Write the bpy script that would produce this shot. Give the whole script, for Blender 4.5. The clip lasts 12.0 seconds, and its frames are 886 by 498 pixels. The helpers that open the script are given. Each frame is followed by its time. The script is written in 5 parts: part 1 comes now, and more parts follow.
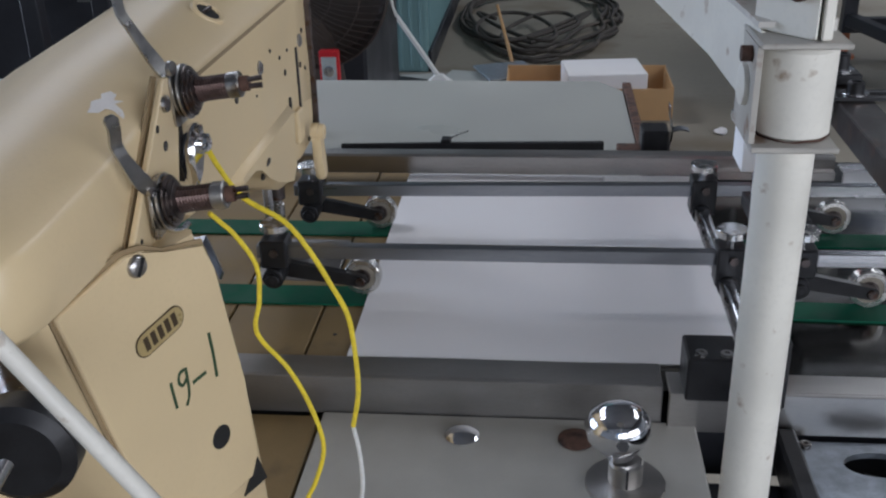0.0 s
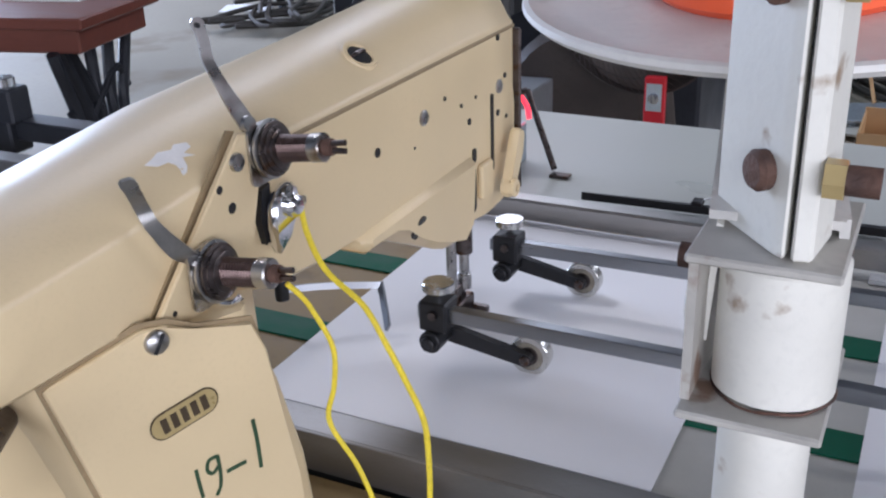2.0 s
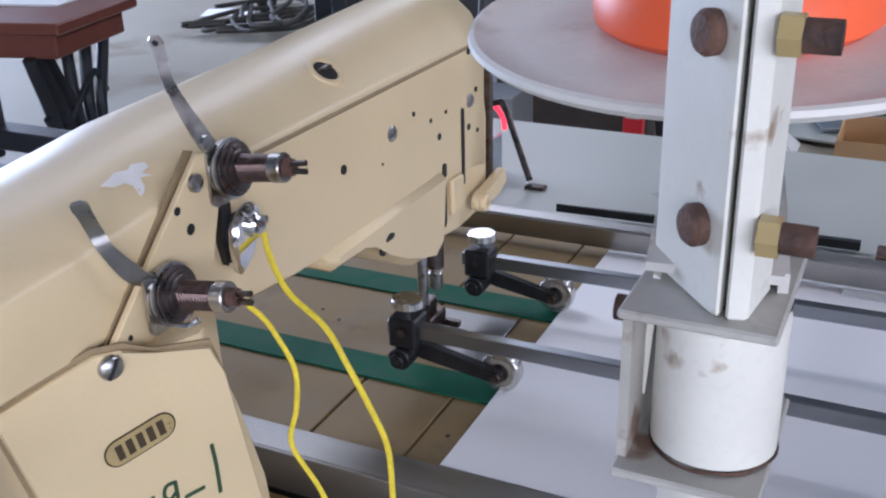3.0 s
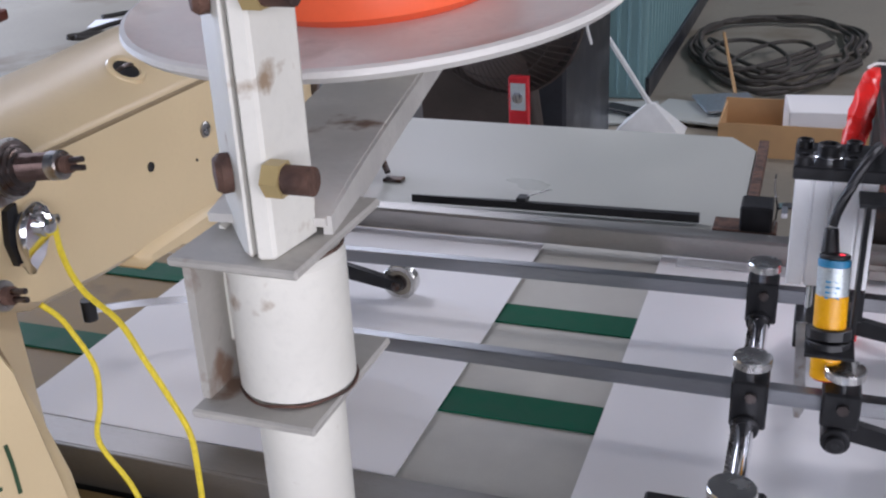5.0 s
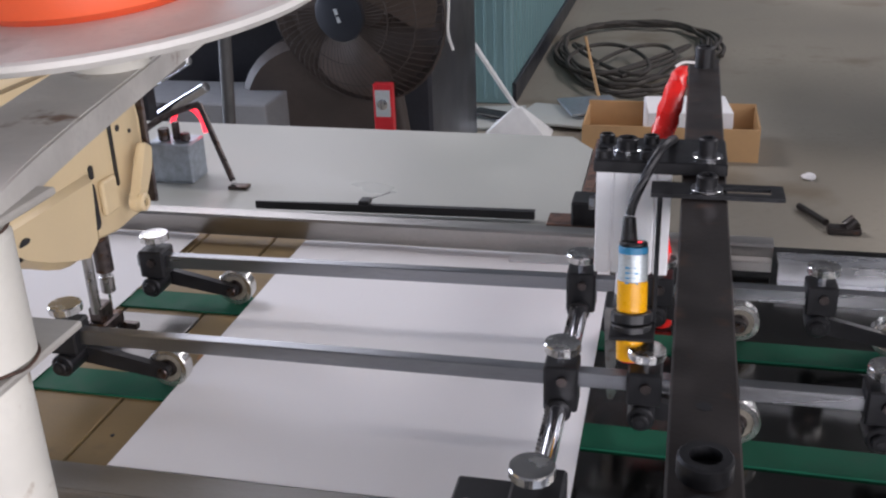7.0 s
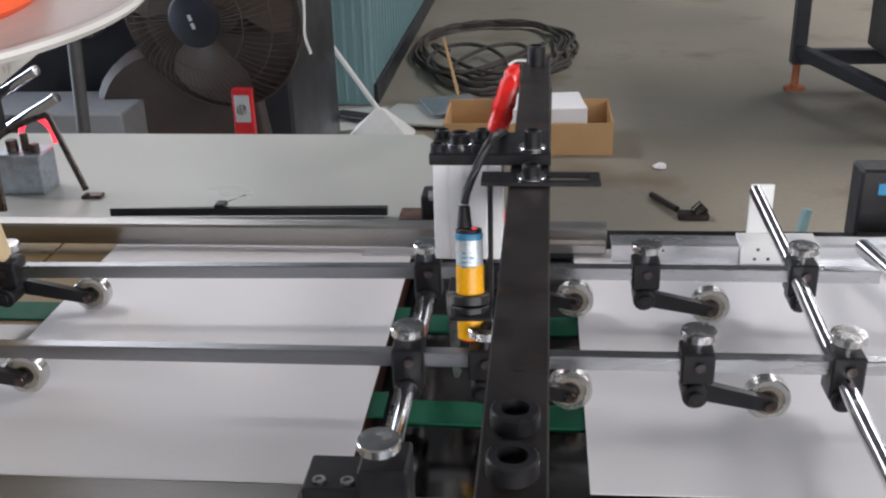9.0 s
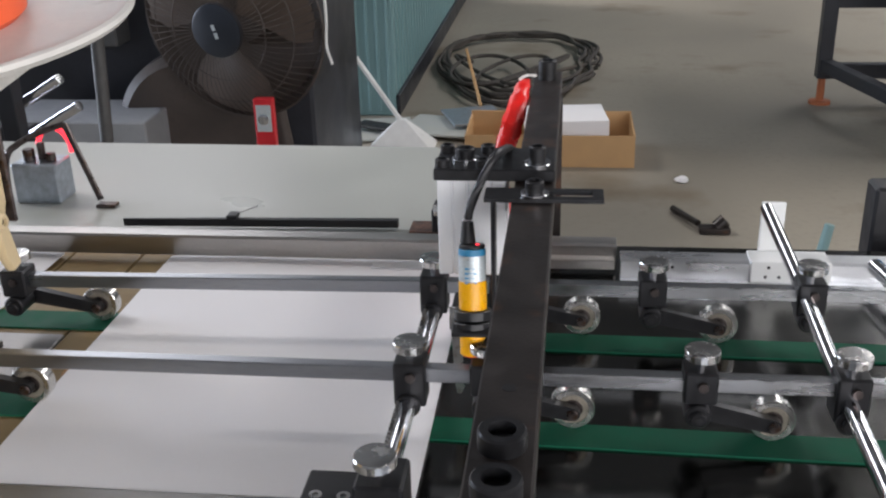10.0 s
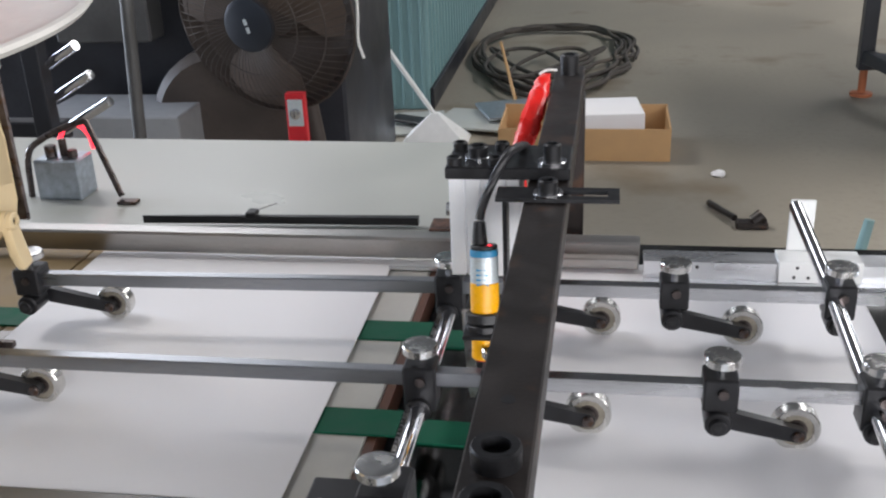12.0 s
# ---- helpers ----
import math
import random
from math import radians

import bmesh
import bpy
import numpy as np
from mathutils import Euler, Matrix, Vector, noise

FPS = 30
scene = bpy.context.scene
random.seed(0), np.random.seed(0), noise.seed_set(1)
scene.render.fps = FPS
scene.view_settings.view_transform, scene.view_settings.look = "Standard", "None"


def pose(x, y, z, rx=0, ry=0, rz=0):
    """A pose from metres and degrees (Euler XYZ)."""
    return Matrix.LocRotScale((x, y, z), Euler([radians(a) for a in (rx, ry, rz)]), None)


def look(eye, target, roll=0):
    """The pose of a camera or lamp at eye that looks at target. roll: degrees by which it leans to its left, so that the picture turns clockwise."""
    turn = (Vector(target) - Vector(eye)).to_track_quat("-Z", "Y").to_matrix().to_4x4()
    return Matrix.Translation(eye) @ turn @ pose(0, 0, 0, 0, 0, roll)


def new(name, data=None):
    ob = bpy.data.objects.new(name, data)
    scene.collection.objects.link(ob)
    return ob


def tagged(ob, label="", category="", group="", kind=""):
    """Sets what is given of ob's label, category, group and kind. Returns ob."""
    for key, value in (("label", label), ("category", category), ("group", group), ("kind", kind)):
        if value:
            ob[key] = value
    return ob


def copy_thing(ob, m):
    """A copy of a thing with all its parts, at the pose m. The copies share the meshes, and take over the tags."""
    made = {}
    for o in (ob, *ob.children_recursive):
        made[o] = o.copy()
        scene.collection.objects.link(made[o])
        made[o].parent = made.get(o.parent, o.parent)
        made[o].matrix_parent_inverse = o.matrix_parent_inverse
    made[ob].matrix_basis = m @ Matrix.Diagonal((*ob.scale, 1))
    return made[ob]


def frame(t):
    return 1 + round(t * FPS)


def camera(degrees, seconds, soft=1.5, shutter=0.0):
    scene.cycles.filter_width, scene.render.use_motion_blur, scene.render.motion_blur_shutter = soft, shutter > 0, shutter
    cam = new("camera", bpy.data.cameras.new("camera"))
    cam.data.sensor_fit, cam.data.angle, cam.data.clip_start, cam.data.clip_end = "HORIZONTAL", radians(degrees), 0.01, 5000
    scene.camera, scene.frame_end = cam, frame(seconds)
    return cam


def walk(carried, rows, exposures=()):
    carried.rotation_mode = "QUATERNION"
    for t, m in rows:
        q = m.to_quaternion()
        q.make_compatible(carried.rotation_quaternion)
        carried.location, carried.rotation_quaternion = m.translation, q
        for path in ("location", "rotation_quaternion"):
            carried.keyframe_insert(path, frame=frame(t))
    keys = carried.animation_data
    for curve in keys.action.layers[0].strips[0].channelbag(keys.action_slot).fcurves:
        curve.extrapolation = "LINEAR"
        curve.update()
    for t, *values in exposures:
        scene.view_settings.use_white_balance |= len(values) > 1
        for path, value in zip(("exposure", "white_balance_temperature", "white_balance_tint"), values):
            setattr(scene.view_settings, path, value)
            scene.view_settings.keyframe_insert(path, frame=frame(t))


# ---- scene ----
cam = camera(47.2, 12.0, 2.2)
PATH = [
    (0, (0.043, 0.002, 1.136), (-0.147, 1.805, 0.292), -1.6),
    (0.5, (0.062, 0.061, 1.139), (-0.239, 1.871, 0.342), -2.7),
    (1, (0.075, 0.099, 1.134), (-0.448, 1.848, 0.317), -2.1),
    (1.5, (0.112, 0.111, 1.137), (-0.603, 1.791, 0.321), -0.9),
    (2, (0.125, 0.116, 1.136), (-0.704, 1.75, 0.334), -2.0),
    (2.5, (0.126, 0.121, 1.138), (-0.712, 1.763, 0.364), -1.8),
    (3, (0.129, 0.127, 1.14), (-0.671, 1.778, 0.345), -1.5),
    (3.5, (0.146, 0.131, 1.137), (-0.568, 1.82, 0.337), -1.9),
    (5.5, (0.196, 0.136, 1.135), (-0.417, 1.863, 0.333), -2.9),
    (6, (0.21, 0.135, 1.134), (-0.318, 1.888, 0.328), -2.5),
    (6.5, (0.215, 0.137, 1.132), (-0.261, 1.906, 0.331), -2.2),
    (7, (0.223, 0.133, 1.134), (-0.208, 1.917, 0.339), -2.1),
    (7.5, (0.227, 0.123, 1.137), (-0.157, 1.919, 0.345), -2.8),
    (9.5, (0.252, 0.1, 1.143), (0.092, 1.928, 0.347), -1.4),
    (10, (0.257, 0.105, 1.144), (0.026, 1.932, 0.364), -1.6),
    (10.5, (0.259, 0.114, 1.142), (-0.013, 1.933, 0.357), -2.0),
    (11, (0.263, 0.121, 1.141), (-0.039, 1.931, 0.346), -2.3),
    (11.5, (0.268, 0.121, 1.143), (-0.044, 1.934, 0.357), -2.2),
    (12, (0.27, 0.124, 1.141), (-0.034, 1.936, 0.351), -2.4),
]
walk(cam, [(t, look(eye, target, roll)) for t, eye, target, roll in PATH],
     [(0, -0.5, 5850, 12), (0.5, -0.47, 6100, 12), (1.0, -0.24, 6000, 14), (1.5, -0.05, 5900, 15), (2.5, 0.04, 5560, 17), (3.6, 0.0, 5520, 17), (5.5, -0.08, 6060, 19), (6.5, -0.03, 6120, 19), (7.5, 0.08, 6350, 18), (9.5, 0.08, 6400, 13), (10, 0.1, 6400, 13), (10.5, 0.24, 6400, 13), (12, 0.28, 6350, 12)])

# ---- world and light ----
world = bpy.data.worlds.new("overcast_sky")
scene.world = world
world.use_nodes = True
wn = world.node_tree.nodes
sky = wn.new("ShaderNodeTexSky")
sky.sky_type, sky.sun_disc = "NISHITA", False
sky.sun_elevation, sky.sun_rotation = radians(48), radians(-70)
wn["Background"].inputs[1].default_value = 0.12
world.node_tree.links.new(sky.outputs[0], wn["Background"].inputs[0])
sun = new("sun", bpy.data.lights.new("sun", "SUN"))
sun.data.energy, sun.data.angle, sun.data.color = 1.2, radians(12), (1, 0.96, 0.9)
sun.matrix_world = look((-8, 3, 9), (0, 0, 0))


def skylight(name, loc, target, sx, sy, power, color):
    """An area lamp that stands in an opening of the shed for the sky's light."""
    lamp = new(name, bpy.data.lights.new(name, "AREA"))
    lamp.data.shape, lamp.data.size, lamp.data.size_y = "RECTANGLE", sx, sy
    lamp.data.energy, lamp.data.color = power, color
    lamp.matrix_world = look(loc, target)
    return lamp


# Roof openings are unseen; lamps added to light the far floor, clear of reflections.
skylight("added_roof_light", (-3.4, 6.5, 4.44), (-3.4, 6.5, 0), 2.0, 7.0, 150, (1.0, 0.98, 0.95))
skylight("added_roof_light", (4.0, 5.5, 4.44), (4.0, 5.5, 0), 1.6, 7.0, 240, (1.0, 0.98, 0.94))
skylight("door_daylight", (-7.9, 4.0, 1.9), (0, 4.0, 1.2), 5.0, 3.2, 540, (0.74, 0.84, 1.0))
# Unseen window, added to brighten the sides that face the camera.
skylight("added_window_light", (2.6, -2.9, 1.75), (0.2, 1.0, 0.9), 6.2, 1.7, 210, (1.0, 0.97, 0.95))


# ---- materials ----
def material(name, color, rough=0.5, metal=0.0, vary=0.15, scale=60.0, fine=600.0, bump=0.1, second=None, second_amount=0.0,
             second_scale=25.0, coat=0.0, stretch=(1, 1, 1), per_object=0.0, spec=0.5):
    """A procedural surface: large soft variation, fine grain, optional stains or wear of a second colour, fine relief."""
    m = bpy.data.materials.new(name)
    m.use_nodes = True
    n, l = m.node_tree.nodes, m.node_tree.links
    b = n["Principled BSDF"]
    co = n.new("ShaderNodeTexCoord")
    mp = n.new("ShaderNodeMapping")
    mp.inputs["Scale"].default_value = stretch
    l.new(co.outputs["Object"], mp.inputs[0])

    def tex(s, detail=4.0):
        t = n.new("ShaderNodeTexNoise")
        t.inputs["Scale"].default_value, t.inputs["Detail"].default_value = s, detail
        l.new(mp.outputs[0], t.inputs["Vector"])
        return t

    def mixed(a, b_, fac, mode="MIX"):
        x = n.new("ShaderNodeMix")
        x.data_type, x.blend_type = "RGBA", mode
        for sock, v in ((x.inputs[6], a), (x.inputs[7], b_), (x.inputs[0], fac)):
            if isinstance(v, (tuple, float, int)):
                sock.default_value = (*v, 1) if isinstance(v, tuple) else v
            else:
                l.new(v, sock)
        return x.outputs[2]

    def ramp(src, lo, hi, a=0.0, z=1.0):
        r = n.new("ShaderNodeMapRange")
        r.inputs[1].default_value, r.inputs[2].default_value = lo, hi
        r.inputs[3].default_value, r.inputs[4].default_value = a, z
        l.new(src, r.inputs[0])
        return r.outputs[0]

    big, small = tex(scale), tex(fine, 2.0)
    dark = tuple(c * (1 - vary) for c in color)
    light = tuple(min(1, c * (1 + vary * 0.7)) for c in color)
    col = mixed(dark, light, ramp(big.outputs[0], 0.3, 0.7))
    col = mixed(col, tuple(c * (1 - vary * 0.8) for c in color), ramp(small.outputs[0], 0.5, 0.75, 0, 0.6))
    if second:
        st = tex(second_scale, 6.0)
        col = mixed(col, second, ramp(st.outputs[0], 0.62 - second_amount * 0.4, 0.72 - second_amount * 0.3))
    if per_object:
        oi = n.new("ShaderNodeObjectInfo")
        hv = n.new("ShaderNodeHueSaturation")
        l.new(ramp(oi.outputs["Random"], 0, 1, 1 - per_object, 1 + per_object), hv.inputs["Value"])
        l.new(col, hv.inputs["Color"])
        col = hv.outputs[0]
    l.new(col, b.inputs["Base Color"])
    b.inputs["Metallic"].default_value = metal
    b.inputs["Specular IOR Level"].default_value = spec
    l.new(ramp(big.outputs[0], 0.3, 0.7, max(0.02, rough - 0.08), min(1, rough + 0.1)), b.inputs["Roughness"])
    b.inputs["Coat Weight"].default_value = coat
    b.inputs["Coat Roughness"].default_value = 0.15
    if bump:
        bp = n.new("ShaderNodeBump")
        bp.inputs["Strength"].default_value, bp.inputs["Distance"].default_value = bump, 0.001
        l.new(small.outputs[0], bp.inputs["Height"])
        l.new(bp.outputs[0], b.inputs["Normal"])
    return m


def glowing(name, color, strength):
    m = bpy.data.materials.new(name)
    m.use_nodes = True
    b = m.node_tree.nodes["Principled BSDF"]
    b.inputs["Base Color"].default_value = (*color, 1)
    b.inputs["Emission Color"].default_value = (*color, 1)
    b.inputs["Emission Strength"].default_value = strength
    return m


ENAMEL = material("beige_enamel", (0.71, 0.56, 0.33), 0.4, 0, 0.05, 14, 500, 0.03, coat=0.12)
# Dark enamel tone: the shade in creases and gaps is put into the colour.
SEAM_SHADE = material("painted_seam_shade", (0.3, 0.22, 0.12), 0.6, 0, 0.2, 60, 500, 0.1)
CHIP = material("bare_primer_chip", (0.78, 0.75, 0.72), 0.6, 0, 0.1, 60, 500, 0.1)
DARK_STEEL = material("oily_dark_steel", (0.12, 0.10, 0.095), 0.32, 0.9, 0.35, 150, 900, 0.1, (0.10, 0.055, 0.035), 0.15, 120)
STEEL = material("worn_steel", (0.46, 0.45, 0.44), 0.3, 1, 0.2, 90, 900, 0.08, (0.25, 0.2, 0.16), 0.05, 70)
BAR_STEEL = material("cold_drawn_bar", (0.32, 0.33, 0.35), 0.34, 1, 0.15, 60, 700, 0.05, stretch=(0.15, 1, 1))
# Lit copy of the drawn bar: reflected light is put into a lighter colour.
LIT_BAR = material("lit_drawn_bar", (0.62, 0.63, 0.65), 0.24, 1, 0.12, 60, 700, 0.04, stretch=(0.15, 1, 1))
KNURLED = material("satin_nickel", (0.72, 0.71, 0.69), 0.22, 1.0, 0.1, 120, 900, 0.06)
SPRING = material("brown_spring_steel", (0.14, 0.095, 0.085), 0.38, 0.8, 0.3, 300, 900, 0.1)
LEATHER = material("orange_brown_leather", (0.36, 0.17, 0.05), 0.5, 0, 0.2, 60, 700, 0.1)
SHIELD = material("greasy_bearing_shield", (0.30, 0.27, 0.22), 0.45, 0.5, 0.3, 120, 700, 0.05)
BEARING = material("ground_bearing_steel", (0.66, 0.65, 0.62), 0.22, 0.95, 0.1, 90, 700, 0.03)
DULL_STEEL = material("dull_dark_steel", (0.30, 0.29, 0.28), 0.46, 0.9, 0.2, 40, 900, 0.06, (0.20, 0.17, 0.14), 0.15, 18, stretch=(0.25, 1, 1))
CHROME = material("chrome", (0.82, 0.82, 0.84), 0.1, 1, 0.06, 80, 700, 0.02)
STAINLESS = material("brushed_stainless", (0.47, 0.455, 0.435), 0.36, 1, 0.18, 30, 900, 0.06, (0.34, 0.29, 0.24), 0.12, 12, stretch=(0.25, 1, 1))
ALUMINIUM = material("milled_aluminium", (0.78, 0.79, 0.81), 0.32, 0.9, 0.08, 50, 800, 0.05, stretch=(0.3, 1, 1))
ANODISED = material("anodised_aluminium", (0.86, 0.87, 0.89), 0.45, 0.10, 0.05, 60, 700, 0.04)
BLACK_OXIDE = material("black_oxide_steel", (0.018, 0.018, 0.02), 0.38, 0.3, 0.3, 80, 800, 0.08)
BLACK_BAR = material("black_rusty_bar", (0.03, 0.024, 0.022), 0.42, 0.3, 0.3, 40, 500, 0.1, (0.075, 0.04, 0.025), 0.12, 45)
BLACK_PLASTIC = material("black_plastic", (0.014, 0.014, 0.016), 0.45, 0, 0.2, 60, 600, 0.05)
RUST = material("rusty_iron", (0.13, 0.07, 0.05), 0.75, 0.2, 0.4, 160, 900, 0.4, (0.05, 0.03, 0.025), 0.3, 90)
WHITE_PAINT = material("old_white_paint", (0.72, 0.70, 0.63), 0.5, 0, 0.08, 50, 600, 0.08, (0.33, 0.24, 0.16), -0.02, 110)
DIRTY_PAINT = material("grimy_white_paint", (0.58, 0.56, 0.52), 0.5, 0, 0.15, 70, 600, 0.08, (0.20, 0.12, 0.08), 0.04, 90)
WORN_PAINT = material("worn_greyed_paint", (0.44, 0.42, 0.38), 0.5, 0, 0.18, 70, 600, 0.08, (0.20, 0.13, 0.09), 0.06, 90)
TRAY = material("greyed_white_plastic", (0.68, 0.66, 0.62), 0.5, 0, 0.1, 60, 500, 0.06, (0.45, 0.42, 0.38), 0.1, 40)
CONE = material("orange_thread_cone", (0.88, 0.13, 0.04), 0.45, 0, 0.05, 30, 700, 0.05)
PAPER = material("white_paper", (0.80, 0.79, 0.80), 0.75, 0, 0.02, 8, 900, 0.02)
LAMINATE = material("grey_laminate", (0.42, 0.43, 0.40), 0.35, 0, 0.06, 9, 400, 0.04, (0.37, 0.38, 0.34), 0.06, 6)
BED = material("grey_bed_plate", (0.47, 0.46, 0.42), 0.45, 0, 0.08, 40, 900, 0.05)
TAN = material("tan_hardboard", (0.245, 0.172, 0.080), 0.55, 0, 0.12, 30, 700, 0.05, (0.19, 0.13, 0.065), 0.08, 25, spec=0.3)
GREEN = material("green_belt", (0.004, 0.085, 0.045), 0.6, 0, 0.12, 60, 1200, 0.1, spec=0.2)
MIRROR_PLATE = material("polished_dark_steel", (0.15, 0.148, 0.14), 0.16, 1, 0.12, 12, 700, 0.02, (0.10, 0.10, 0.09), 0.1, 8)
WOOD_EDGE = material("dark_wood_edge", (0.12, 0.05, 0.03), 0.6, 0, 0.3, 40, 500, 0.1, stretch=(1, 0.1, 1))
YELLOW = material("yellow_plastic", (0.95, 0.45, 0.0), 0.3, 0, 0.04, 50, 600, 0.01)
THREAD = material("yellow_cord", (0.85, 0.66, 0.03), 0.6, 0, 0.15, 400, 2500, 0.3)
WHITE_CORD = material("white_cord", (0.75, 0.75, 0.72), 0.6, 0, 0.1, 400, 2500, 0.3)
BLUE = material("blue_band", (0.05, 0.30, 0.55), 0.35, 0, 0.05, 60, 600, 0.0)
LABEL = material("silver_label", (0.62, 0.68, 0.70), 0.35, 0.4, 0.15, 500, 1500, 0.02)
RED_TAPE = material("red_plastic_film", (0.85, 0.02, 0.015), 0.28, 0, 0.15, 60, 300, 0.2)
RED_GLOW = glowing("red_led", (1.0, 0.03, 0.05), 2.2)
INK = material("dark_green_marker", (0.03, 0.07, 0.03), 0.6, 0, 0.3, 200, 900, 0.05)
BADGE = material("gilt_badge", (0.50, 0.38, 0.17), 0.35, 0.2, 0.1, 100, 900, 0.02)
BADGE_INK = material("dark_badge_print", (0.06, 0.04, 0.02), 0.5, 0, 0.1, 100, 900, 0.0)
CONCRETE = material("worn_concrete", (0.305, 0.278, 0.228), 0.6, 0, 0.18, 1.1, 40, 0.15, (0.20, 0.165, 0.12), 0.14, 1.7, spec=0.4)
SHED_WALL = material("shed_wall", (0.34, 0.35, 0.36), 0.7, 0, 0.15, 0.8, 30, 0.1)
ROOF = material("roof_sheet", (0.16, 0.16, 0.165), 0.6, 0.2, 0.12, 0.8, 30, 0.1)
CARDBOARD = material("cardboard", (0.52, 0.32, 0.15), 0.75, 0, 0.08, 12, 200, 0.1)
TEAL = material("teal_painted_sheet", (0.20, 0.33, 0.34), 0.4, 0.1, 0.08, 3, 80, 0.05)
FAN_GREY = material("dusty_dark_plastic", (0.075, 0.06, 0.052), 0.55, 0.1, 0.25, 8, 80, 0.1)
FAN_BLADE = material("dusty_brown_blade", (0.10, 0.075, 0.06), 0.5, 0.1, 0.25, 8, 80, 0.1)
NAVY = material("dark_navy_plastic", (0.02, 0.025, 0.035), 0.35, 0, 0.2, 8, 80, 0.05)
HOSE = material("black_rubber_hose", (0.060, 0.052, 0.045), 0.7, 0, 0.3, 10, 90, 0.1, (0.12, 0.10, 0.08), 0.05, 6)
WHITE_LACQUER = material("white_lacquer", (0.83, 0.84, 0.83), 0.35, 0, 0.04, 30, 600, 0.03)
MACHINE_DARK = material("dark_machine_paint", (0.03, 0.032, 0.04), 0.4, 0.2, 0.35, 6, 80, 0.1)
MACHINE_MID = material("oily_grey_machine_paint", (0.12, 0.12, 0.12), 0.4, 0.3, 0.3, 6, 80, 0.1)
RED_WOOD = material("varnished_red_wood", (0.19, 0.06, 0.04), 0.35, 0, 0.25, 5, 60, 0.08, stretch=(0.2, 1, 1))
GALVANISED = material("galvanised_sheet", (0.45, 0.50, 0.56), 0.36, 0.9, 0.25, 110, 500, 0.05)
RED_PAINT = material("red_paint", (0.62, 0.02, 0.03), 0.4, 0, 0.1, 20, 200, 0.05)
ORANGE_PRIMER = material("orange_primer", (0.42, 0.13, 0.05), 0.6, 0, 0.2, 20, 200, 0.1)


# ---- mesh helpers ----
ORIGIN = {}


def thing(name, label, category, at=(0, 0, 0), group="", kind=""):
    """An Empty at the base of a thing, which parents its parts."""
    ob = new(name)
    ob.empty_display_size = 0.02
    ob.location = at
    ORIGIN[ob.name] = Vector(at)
    return tagged(ob, label, category, group, kind)


def part(name, bm, mat, parent=None, label="", smooth=30, at=None, **tags):
    """Links a bmesh, built in world places, as one mesh under a thing or a part; at: the place of its own pivot."""
    base = ORIGIN.get(parent.name, Vector()) if parent else Vector()
    pivot = Vector(at) if at is not None else base
    bmesh.ops.translate(bm, verts=bm.verts, vec=-pivot)
    me = bpy.data.meshes.new(name)
    bmesh.ops.recalc_face_normals(bm, faces=bm.faces)
    bm.to_mesh(me)
    bm.free()
    for m in (mat if isinstance(mat, (list, tuple)) else (mat,)):
        me.materials.append(m)
    if smooth:
        me.shade_smooth()
        me.set_sharp_from_angle(angle=radians(smooth))
    ob = new(name, me)
    ob.parent = parent
    ob.location = pivot - base
    ORIGIN[ob.name] = pivot
    return tagged(ob, label, **tags)


def box(bm, x0, x1, y0, y1, z0, z1, bev=0.0, m=None):
    r = bmesh.ops.create_cube(bm, size=1)
    vs = r["verts"]
    for v in vs:
        v.co = Vector(((x0 + x1) / 2 + v.co.x * (x1 - x0), (y0 + y1) / 2 + v.co.y * (y1 - y0), (z0 + z1) / 2 + v.co.z * (z1 - z0)))
    if m is not None:
        bmesh.ops.transform(bm, verts=vs, matrix=m)
    if bev:
        es = list({e for v in vs for e in v.link_edges})
        bmesh.ops.bevel(bm, geom=es, offset=bev, segments=1, affect="EDGES")
    return bm


def loft(bm, rings, caps=True, closed=True):
    """Skin rings of equally many points."""
    vs = [[bm.verts.new(p) for p in ring] for ring in rings]
    n = len(vs[0])
    for a, b in zip(vs, vs[1:]):
        for i in range(n if closed else n - 1):
            j = (i + 1) % n
            bm.faces.new((a[i], a[j], b[j], b[i]))
    if caps and closed:
        bm.faces.new(vs[0][::-1])
        bm.faces.new(vs[-1])
    return bm


def lathe(bm, profile, p0, axis, seg=24, caps=True):
    """Turn (distance along the axis, radius) about an axis from p0; a profile that closes on itself takes no caps."""
    q = Vector(axis).normalized().to_track_quat("Z", "Y")
    rings = []
    for d, r in profile:
        rings.append([Vector(p0) + q @ Vector((max(r, 1e-5) * math.cos(a), max(r, 1e-5) * math.sin(a), d)) for a in
                      (2 * math.pi * i / seg for i in range(seg))])
    return loft(bm, rings, caps)


def cyl(bm, p0, p1, r, r2=None, seg=20, bev=0.0):
    p0, p1 = Vector(p0), Vector(p1)
    h = (p1 - p0).length
    r2 = r if r2 is None else r2
    prof = [(0, r), (h, r2)] if not bev else [(0, r - bev), (bev, r), (h - bev, r2), (h, r2 - bev)]
    return lathe(bm, prof, p0, p1 - p0, seg)


def smooth_path(pts, steps=8):
    """A Catmull-Rom line through the points."""
    p = [Vector(q) for q in pts]
    p = [2 * p[0] - p[1], *p, 2 * p[-1] - p[-2]]
    out = []
    for a, b, c, d in zip(p, p[1:], p[2:], p[3:]):
        for i in range(steps):
            t = i / steps
            out.append(0.5 * (2 * b + (c - a) * t + (2 * a - 5 * b + 4 * c - d) * t * t + (3 * b - a - 3 * c + d) * t ** 3))
    return [*out, p[-2]]


